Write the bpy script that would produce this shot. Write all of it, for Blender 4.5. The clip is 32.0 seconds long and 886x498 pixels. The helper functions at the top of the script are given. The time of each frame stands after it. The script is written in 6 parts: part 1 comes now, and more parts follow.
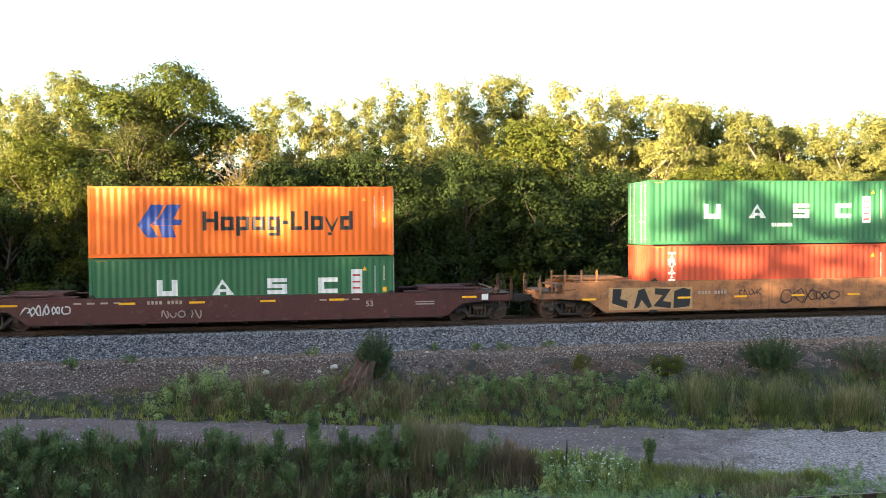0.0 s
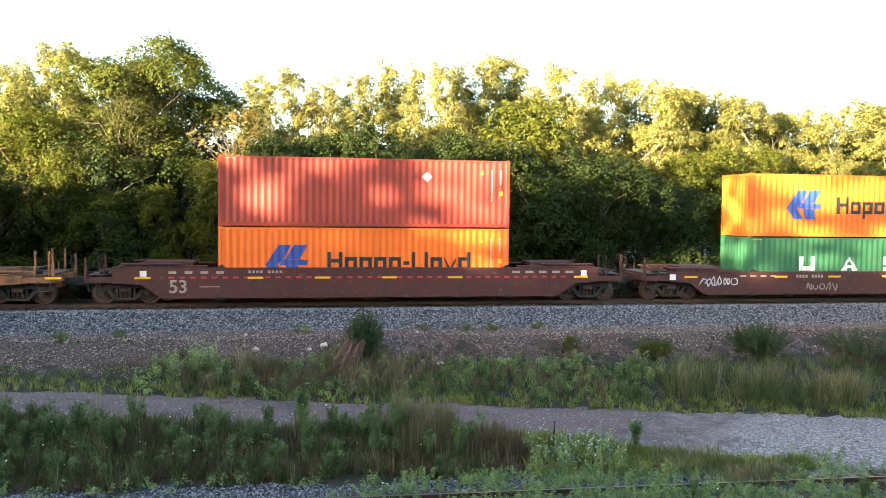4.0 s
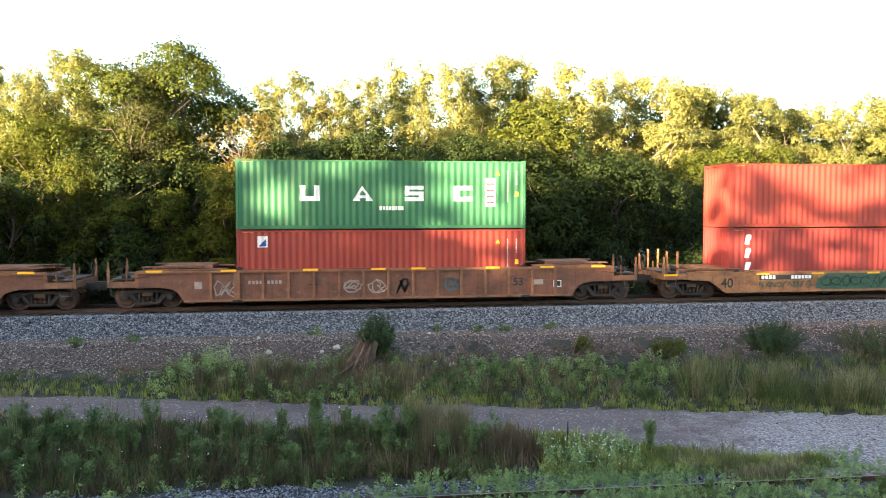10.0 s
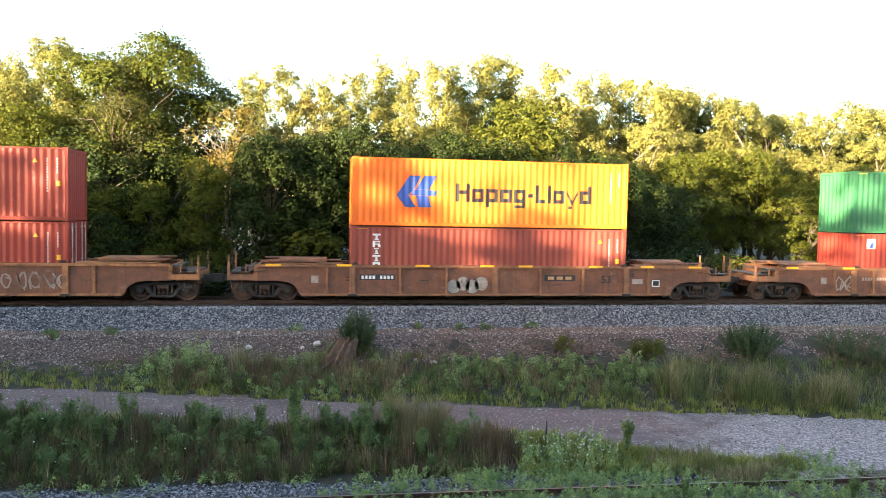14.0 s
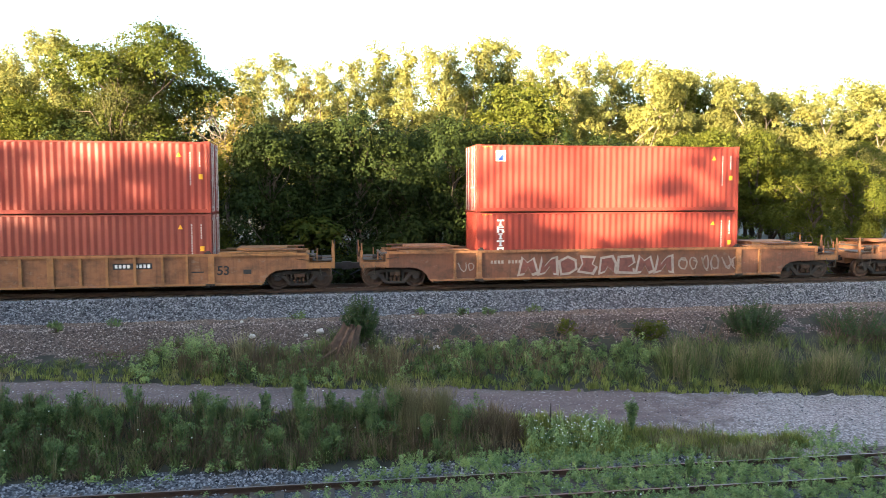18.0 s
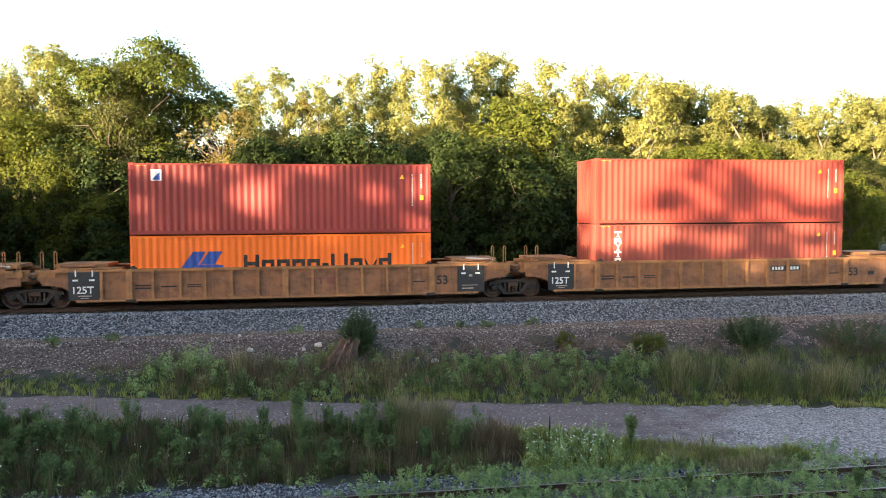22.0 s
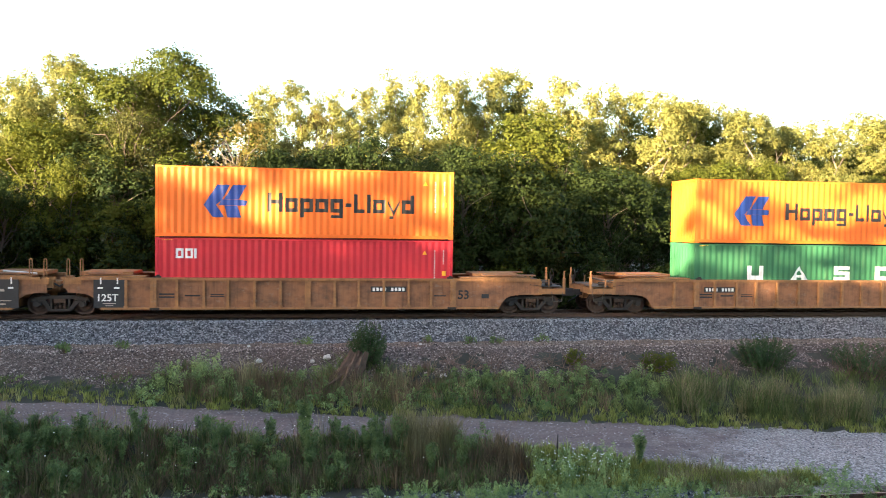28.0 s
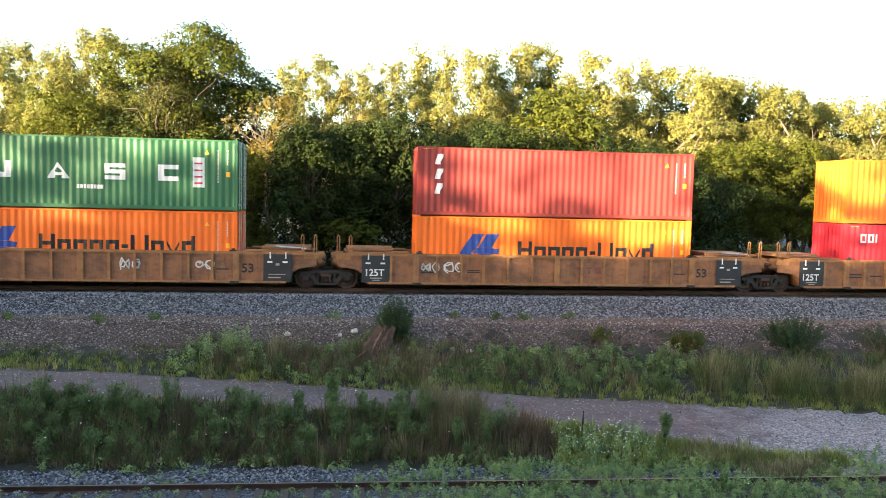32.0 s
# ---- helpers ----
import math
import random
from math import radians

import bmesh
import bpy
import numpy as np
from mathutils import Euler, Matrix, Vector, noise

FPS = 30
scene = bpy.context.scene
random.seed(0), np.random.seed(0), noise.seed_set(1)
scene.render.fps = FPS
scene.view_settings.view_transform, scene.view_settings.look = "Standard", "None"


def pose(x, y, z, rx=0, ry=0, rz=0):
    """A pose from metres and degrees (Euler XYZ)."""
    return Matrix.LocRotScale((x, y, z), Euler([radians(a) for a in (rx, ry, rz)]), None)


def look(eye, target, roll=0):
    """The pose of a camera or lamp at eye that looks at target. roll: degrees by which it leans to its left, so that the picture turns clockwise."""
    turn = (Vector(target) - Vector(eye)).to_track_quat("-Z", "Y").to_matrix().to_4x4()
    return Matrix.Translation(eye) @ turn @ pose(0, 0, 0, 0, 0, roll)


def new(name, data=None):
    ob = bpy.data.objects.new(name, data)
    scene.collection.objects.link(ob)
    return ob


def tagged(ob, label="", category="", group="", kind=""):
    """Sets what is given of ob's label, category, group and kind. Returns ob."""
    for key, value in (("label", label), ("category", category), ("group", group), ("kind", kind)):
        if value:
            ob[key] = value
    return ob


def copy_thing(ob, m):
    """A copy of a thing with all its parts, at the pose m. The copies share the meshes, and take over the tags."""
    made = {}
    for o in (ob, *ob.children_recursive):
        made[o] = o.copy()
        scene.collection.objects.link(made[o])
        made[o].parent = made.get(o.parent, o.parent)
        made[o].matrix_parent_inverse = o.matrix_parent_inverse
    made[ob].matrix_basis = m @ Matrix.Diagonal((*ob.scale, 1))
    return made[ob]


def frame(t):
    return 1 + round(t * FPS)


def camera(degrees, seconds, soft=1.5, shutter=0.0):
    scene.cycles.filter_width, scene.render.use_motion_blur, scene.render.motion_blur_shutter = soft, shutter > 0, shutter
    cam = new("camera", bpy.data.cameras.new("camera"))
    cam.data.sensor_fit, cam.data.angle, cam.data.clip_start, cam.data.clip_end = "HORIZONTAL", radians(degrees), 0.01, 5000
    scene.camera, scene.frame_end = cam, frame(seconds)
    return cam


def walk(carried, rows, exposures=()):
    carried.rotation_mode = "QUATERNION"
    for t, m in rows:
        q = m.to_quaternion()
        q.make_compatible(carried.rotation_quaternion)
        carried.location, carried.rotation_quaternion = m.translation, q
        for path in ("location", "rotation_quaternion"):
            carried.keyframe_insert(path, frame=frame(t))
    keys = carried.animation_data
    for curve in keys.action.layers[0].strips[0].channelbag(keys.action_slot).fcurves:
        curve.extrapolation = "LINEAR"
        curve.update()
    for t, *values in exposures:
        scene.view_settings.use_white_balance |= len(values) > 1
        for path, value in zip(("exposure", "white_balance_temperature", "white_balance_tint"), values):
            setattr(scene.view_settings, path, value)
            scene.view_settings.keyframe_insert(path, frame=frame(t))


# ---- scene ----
# The camera: hand-held, one standpoint; rows of seconds, yaw, pitch, roll
EYE = (0.0, 0.0, 3.855)
VIEW = [
    (0, -8.38, -1.29, 0.42), (0.5, -8.10, -1.48, 0.42), (1, -8.00, -1.84, 0.33), (1.5, -8.51, -2.42, 0.05),
    (2, -9.06, -2.81, -0.32), (2.5, -8.79, -2.64, -0.41), (4.5, -9.00, -2.81, -0.66), (5, -8.58, -2.68, -0.50),
    (5.5, -8.12, -2.48, -0.19), (6, -8.19, -2.30, -0.00), (6.5, -8.62, -2.19, -0.04), (7, -8.93, -2.35, -0.16),
    (7.5, -9.26, -2.56, -0.09), (8, -9.58, -2.85, -0.54), (8.5, -9.59, -3.28, -0.97), (9, -9.51, -3.20, -0.68),
    (9.5, -8.92, -2.90, -0.22), (10, -8.16, -2.70, 0.09), (10.5, -8.56, -2.76, 0.05), (11, -9.44, -2.79, -0.33),
    (11.5, -9.70, -2.92, -0.40), (12, -9.70, -2.99, -0.62), (12.5, -9.46, -2.86, -0.89), (13, -9.25, -3.13, -1.03),
    (13.5, -9.29, -3.21, -0.90), (14, -9.43, -2.85, -1.05), (14.5, -9.02, -2.91, -1.06), (16.5, -8.55, -3.24, -0.63),
    (17, -8.68, -3.36, -0.17), (17.5, -9.00, -3.90, -0.07), (18, -9.41, -3.96, 0.10), (18.5, -10.23, -3.52, 0.25),
    (19, -11.40, -3.15, 0.14), (19.5, -11.03, -2.84, -0.39), (20, -9.91, -2.46, -0.43), (20.5, -9.21, -2.56, -0.38),
    (21, -9.11, -3.15, -0.05), (21.5, -9.17, -3.24, 0.37), (22, -9.56, -2.97, 0.26), (22.5, -9.46, -2.82, -0.21),
    (23, -9.25, -2.72, -0.33), (23.5, -9.49, -2.47, -0.25), (24, -9.88, -2.54, -0.61), (24.5, -10.18, -2.98, -1.09),
    (25, -9.90, -2.94, -0.96), (25.5, -9.57, -2.71, -0.65), (26, -9.06, -2.43, -0.72), (26.5, -8.34, -2.31, -0.73),
    (28.5, -8.85, -1.78, -0.98), (29, -8.56, -2.57, -1.51), (29.5, -7.38, -3.05, -1.73), (30, -6.49, -3.29, -1.66),
    (30.5, -6.51, -3.09, -1.52), (31, -5.89, -3.55, -1.51), (31.5, -6.00, -3.79, -1.82), (32, -6.58, -3.73, -1.29),
]
EXPOSURE = ((0, 3.05, 6850, 14), (1.2, 3.32, 6850, 14), (19, 3.24, 6850, 14), (21, 3.12, 6850, 14), (24, 2.95, 6850, 14), (25, 3.2, 6850, 14), (29, 3.14, 6850, 14), (30, 3.05, 6850, 14), (31, 3.16, 6850, 14), (32, 3.08, 6850, 14))   # seconds, stops, kelvin, tint
cam = camera(61.0, 32.0, soft=0.75, shutter=0.14)
walk(cam, [(t, pose(*EYE, 90 + p, r, w)) for t, w, p, r in VIEW], EXPOSURE)

# ---- world and sun ----
SUN_ELEVATION, SUN_AZIMUTH = 8.0, 55.0   # degrees; the sun stands behind the camera, to the left of the track's normal
world = bpy.data.worlds.new("sky")
scene.world = world
world.use_nodes = True
wn = world.node_tree.nodes
sky = wn.new("ShaderNodeTexSky")
sky.sky_type, sky.sun_disc = "NISHITA", False
sky.sun_elevation, sky.sun_rotation = radians(SUN_ELEVATION), radians(180 + SUN_AZIMUTH)
sky.air_density, sky.dust_density, sky.ozone_density = 1.0, 1.4, 1.5
world.node_tree.links.new(sky.outputs[0], wn["Background"].inputs[0])
wn["Background"].inputs[1].default_value = 0.116
sun = new("sun", bpy.data.lights.new("sun", "SUN"))
sun.data.energy, sun.data.angle, sun.data.color = 5.0, radians(0.5), (1.0, 0.82, 0.55)
sd = Vector((math.sin(radians(SUN_AZIMUTH)), math.cos(radians(SUN_AZIMUTH)), -math.tan(radians(SUN_ELEVATION))))
sun.matrix_basis = look((-60, -70, 40), Vector((-60, -70, 40)) + sd)

# ---- materials ----
def nodes_of(name, rough=0.6, metal=0.0, spec=0.5):
    m = bpy.data.materials.new(name)
    m.use_nodes = True
    nt = m.node_tree
    b = nt.nodes["Principled BSDF"]
    b.inputs["Roughness"].default_value, b.inputs["Metallic"].default_value = rough, metal
    b.inputs["Specular IOR Level"].default_value = spec
    return m, nt, b


def add(nt, kind, **values):
    n = nt.nodes.new(kind)
    for k, v in values.items():
        n.inputs[k].default_value = v
    return n


def mix_rgb(nt, fac, a, b, mode="MIX"):
    n = nt.nodes.new("ShaderNodeMix")
    n.data_type, n.blend_type = "RGBA", mode
    for sock, v in ((n.inputs[0], fac), (n.inputs[6], a), (n.inputs[7], b)):
        if hasattr(v, "is_linked"):
            nt.links.new(v, sock)
        elif isinstance(v, (int, float)):
            sock.default_value = v
        else:
            sock.default_value = (*v, 1)
    return n.outputs[2]


def ramp(nt, src, lo, hi, a=0.0, b=1.0):
    n = nt.nodes.new("ShaderNodeMapRange")
    n.inputs[1].default_value, n.inputs[2].default_value = lo, hi
    n.inputs[3].default_value, n.inputs[4].default_value = a, b
    nt.links.new(src, n.inputs[0])
    return n.outputs[0]


def coords(nt, scale=(1, 1, 1)):
    c = nt.nodes.new("ShaderNodeTexCoord")
    mp = nt.nodes.new("ShaderNodeMapping")
    mp.inputs["Scale"].default_value = scale
    nt.links.new(c.outputs["Object"], mp.inputs[0])
    return mp.outputs[0]


def noise_of(nt, vec, scale, detail=4.0, rough=0.6):
    n = add(nt, "ShaderNodeTexNoise", Scale=scale, Detail=detail, Roughness=rough)
    nt.links.new(vec, n.inputs["Vector"])
    return n.outputs["Fac"]


def bump(nt, b, height, strength=0.4, distance=0.02):
    n = add(nt, "ShaderNodeBump", Strength=strength, Distance=distance)
    nt.links.new(height, n.inputs["Height"])
    nt.links.new(n.outputs[0], b.inputs["Normal"])


def paint(name, col, dirt=(0.10, 0.06, 0.04), rough=0.5, amount=0.5, rust=True, grime=0.0):
    """Weathered paint: broad fading, vertical streaks of dirt, specks of rust."""
    m, nt, b = nodes_of(name, rough, 0.0, 0.35)
    v = coords(nt)
    streak = noise_of(nt, coords(nt, (2.2, 2.2, 0.22)), 2.0, 5)
    broad = noise_of(nt, v, 0.45, 3)
    fine = noise_of(nt, v, 9.0, 6, 0.7)
    info = nt.nodes.new("ShaderNodeObjectInfo")
    c = mix_rgb(nt, ramp(nt, broad, 0.35, 0.7, 0, 0.35), col, [min(1, x * 1.22 + 0.012) for x in col])
    c = mix_rgb(nt, ramp(nt, info.outputs["Random"], 0, 1, 0, 0.16), c, [x * 0.7 for x in col])
    c = mix_rgb(nt, ramp(nt, streak, 0.52, 0.78, 0, amount), c, dirt)
    if rust:
        c = mix_rgb(nt, ramp(nt, fine, 0.66, 0.74, 0, 0.8 * amount), c, (0.14, 0.05, 0.02))
    if grime:
        g1 = noise_of(nt, coords(nt, (1, 1, 1.6)), 1.5, 7, 0.68)
        c = mix_rgb(nt, ramp(nt, g1, 0.44, 0.68, 0, grime), c, (0.050, 0.033, 0.026))
        g2 = noise_of(nt, coords(nt, (9, 9, 0.6)), 1.2, 3)
        c = mix_rgb(nt, ramp(nt, g2, 0.55, 0.72, 0, grime * 0.7), c, (0.075, 0.034, 0.020))
        g3 = noise_of(nt, coords(nt, (1.4, 1.4, 2.0)), 2.3, 5)
        c = mix_rgb(nt, ramp(nt, g3, 0.60, 0.72, 0, grime * 0.5), c, (0.30, 0.24, 0.19))
    nt.links.new(c, b.inputs["Base Color"])
    nt.links.new(ramp(nt, fine, 0.3, 0.8, rough - 0.08, rough + 0.2), b.inputs["Roughness"])
    bump(nt, b, broad, 0.25, 0.03)
    return m


def plain(name, col, rough=0.6, metal=0.0, var=0.25, scale=6.0):
    m, nt, b = nodes_of(name, rough, metal)
    f = noise_of(nt, coords(nt), scale, 5)
    nt.links.new(mix_rgb(nt, ramp(nt, f, 0.3, 0.75), [x * (1 - var) for x in col], [min(1, x * (1 + var)) for x in col]), b.inputs["Base Color"])
    return m


def leaf_material(name, a, b2, translucent=0.45, drift=0.8):
    m, nt, b = nodes_of(name, 0.7, 0.0, 0.12)
    g = nt.nodes.new("ShaderNodeNewGeometry")
    info = nt.nodes.new("ShaderNodeObjectInfo")
    c = mix_rgb(nt, ramp(nt, g.outputs["Random Per Island"], 0, 1, 0.25, 0.75), a, b2)
    broad = noise_of(nt, coords(nt), drift, 4)
    c = mix_rgb(nt, ramp(nt, broad, 0.42, 0.66, 0, 0.6), c, [b2[0] * 1.25, b2[1] * 1.12, b2[2] * 0.9])
    if drift > 2:
        c = mix_rgb(nt, ramp(nt, noise_of(nt, coords(nt, (1, 1, 0.3)), drift * 0.7, 3), 0.5, 0.36, 0, 0.75), c, [x * 0.55 for x in a])
    c = mix_rgb(nt, ramp(nt, info.outputs["Random"], 0, 1, 0, 0.35), c, [x * 0.7 for x in a])
    nt.links.new(c, b.inputs["Base Color"])
    t = nt.nodes.new("ShaderNodeBsdfTranslucent")
    nt.links.new(c, t.inputs["Color"])
    mx = nt.nodes.new("ShaderNodeMixShader")
    mx.inputs[0].default_value = translucent
    nt.links.new(b.outputs[0], mx.inputs[1])
    nt.links.new(t.outputs[0], mx.inputs[2])
    nt.links.new(mx.outputs[0], nt.nodes["Material Output"].inputs["Surface"])
    return m


def grass_material(name, cols, scale=1.6, translucent=0.3):
    """Blades whose colour drifts from tuft to tuft: dark, bright and dry."""
    m, nt, b = nodes_of(name, 0.6, 0.0, 0.25)
    g = nt.nodes.new("ShaderNodeNewGeometry")
    v = coords(nt, (1, 1, 0.15))
    c = mix_rgb(nt, ramp(nt, noise_of(nt, v, scale, 3), 0.40, 0.60), cols[0], cols[1])
    c = mix_rgb(nt, ramp(nt, noise_of(nt, coords(nt, (1.3, 0.8, 0.1)), scale * 0.6, 3), 0.52, 0.66, 0, 0.8), c, cols[2])
    # random blades darkened strongly, as painted shade for the gaps between blades
    c = mix_rgb(nt, ramp(nt, g.outputs["Random Per Island"], 0.35, 0.8, 0, 0.9), c, [x * 0.35 for x in cols[0]])
    c = mix_rgb(nt, 0.22, c, mix_rgb(nt, g.outputs["Random Per Island"], cols[0], cols[1]))
    nt.links.new(c, b.inputs["Base Color"])
    t = nt.nodes.new("ShaderNodeBsdfTranslucent")
    nt.links.new(c, t.inputs["Color"])
    mx = nt.nodes.new("ShaderNodeMixShader")
    mx.inputs[0].default_value = translucent
    nt.links.new(b.outputs[0], mx.inputs[1])
    nt.links.new(t.outputs[0], mx.inputs[2])
    nt.links.new(mx.outputs[0], nt.nodes["Material Output"].inputs["Surface"])
    return m


def stone_material(name, dark, light, tint, scale, size=0.05):
    """Crushed stone: cells of differing grey, with dark joints and relief."""
    m, nt, b = nodes_of(name, 0.9, 0.0, 0.2)
    v = coords(nt)
    vo = add(nt, "ShaderNodeTexVoronoi", Scale=1 / size)
    nt.links.new(v, vo.inputs["Vector"])
    sep = nt.nodes.new("ShaderNodeSeparateColor")
    nt.links.new(vo.outputs["Color"], sep.inputs[0])
    c = mix_rgb(nt, sep.outputs[0], dark, light)
    patch = noise_of(nt, v, scale, 4)
    c = mix_rgb(nt, ramp(nt, patch, 0.4, 0.66, 0, 0.75), c, tint)
    c = mix_rgb(nt, ramp(nt, vo.outputs["Distance"], 0.25, 0.75, 0, 0.7), c, [x * 0.3 for x in dark])
    nt.links.new(c, b.inputs["Base Color"])
    bump(nt, b, ramp(nt, vo.outputs["Distance"], 0, 0.8, 1, 0), 0.9, 0.04)
    return m


def road_material():
    """Packed brown dirt that turns into pale gravel where the mesh says so, with wheel-worn patches."""
    m, nt, b = nodes_of("dirt_and_gravel_road", 0.9, 0.0, 0.2)
    v = coords(nt)
    vo = add(nt, "ShaderNodeTexVoronoi", Scale=18.0)
    nt.links.new(v, vo.inputs["Vector"])
    sep = nt.nodes.new("ShaderNodeSeparateColor")
    nt.links.new(vo.outputs["Color"], sep.inputs[0])
    fine = noise_of(nt, v, 14.0, 6, 0.7)
    dirt = mix_rgb(nt, ramp(nt, fine, 0.3, 0.7), (0.100, 0.073, 0.066), (0.190, 0.146, 0.134))
    patch = noise_of(nt, coords(nt, (0.35, 1.3, 1)), 1.1, 4)
    dirt = mix_rgb(nt, ramp(nt, patch, 0.52, 0.68, 0, 0.6), dirt, (0.075, 0.058, 0.055))
    dirt = mix_rgb(nt, ramp(nt, sep.outputs[1], 0.93, 0.95, 0, 0.6), dirt, (0.36, 0.34, 0.33))
    stone = mix_rgb(nt, sep.outputs[0], (0.155, 0.130, 0.122), (0.48, 0.425, 0.40))
    stone = mix_rgb(nt, ramp(nt, vo.outputs["Distance"], 0.3, 0.8, 0, 0.6), stone, (0.09, 0.072, 0.066))
    at = nt.nodes.new("ShaderNodeAttribute")
    at.attribute_name = "gravelly"
    s = nt.nodes.new("ShaderNodeMath")
    nt.links.new(at.outputs["Fac"], s.inputs[0])
    nt.links.new(ramp(nt, noise_of(nt, v, 0.9, 6, 0.7), 0.3, 0.7, -0.4, 0.4), s.inputs[1])
    nt.links.new(mix_rgb(nt, ramp(nt, s.outputs[0], 0.3, 0.75), dirt, stone), b.inputs["Base Color"])
    bump(nt, b, fine, 0.6, 0.03)
    return m


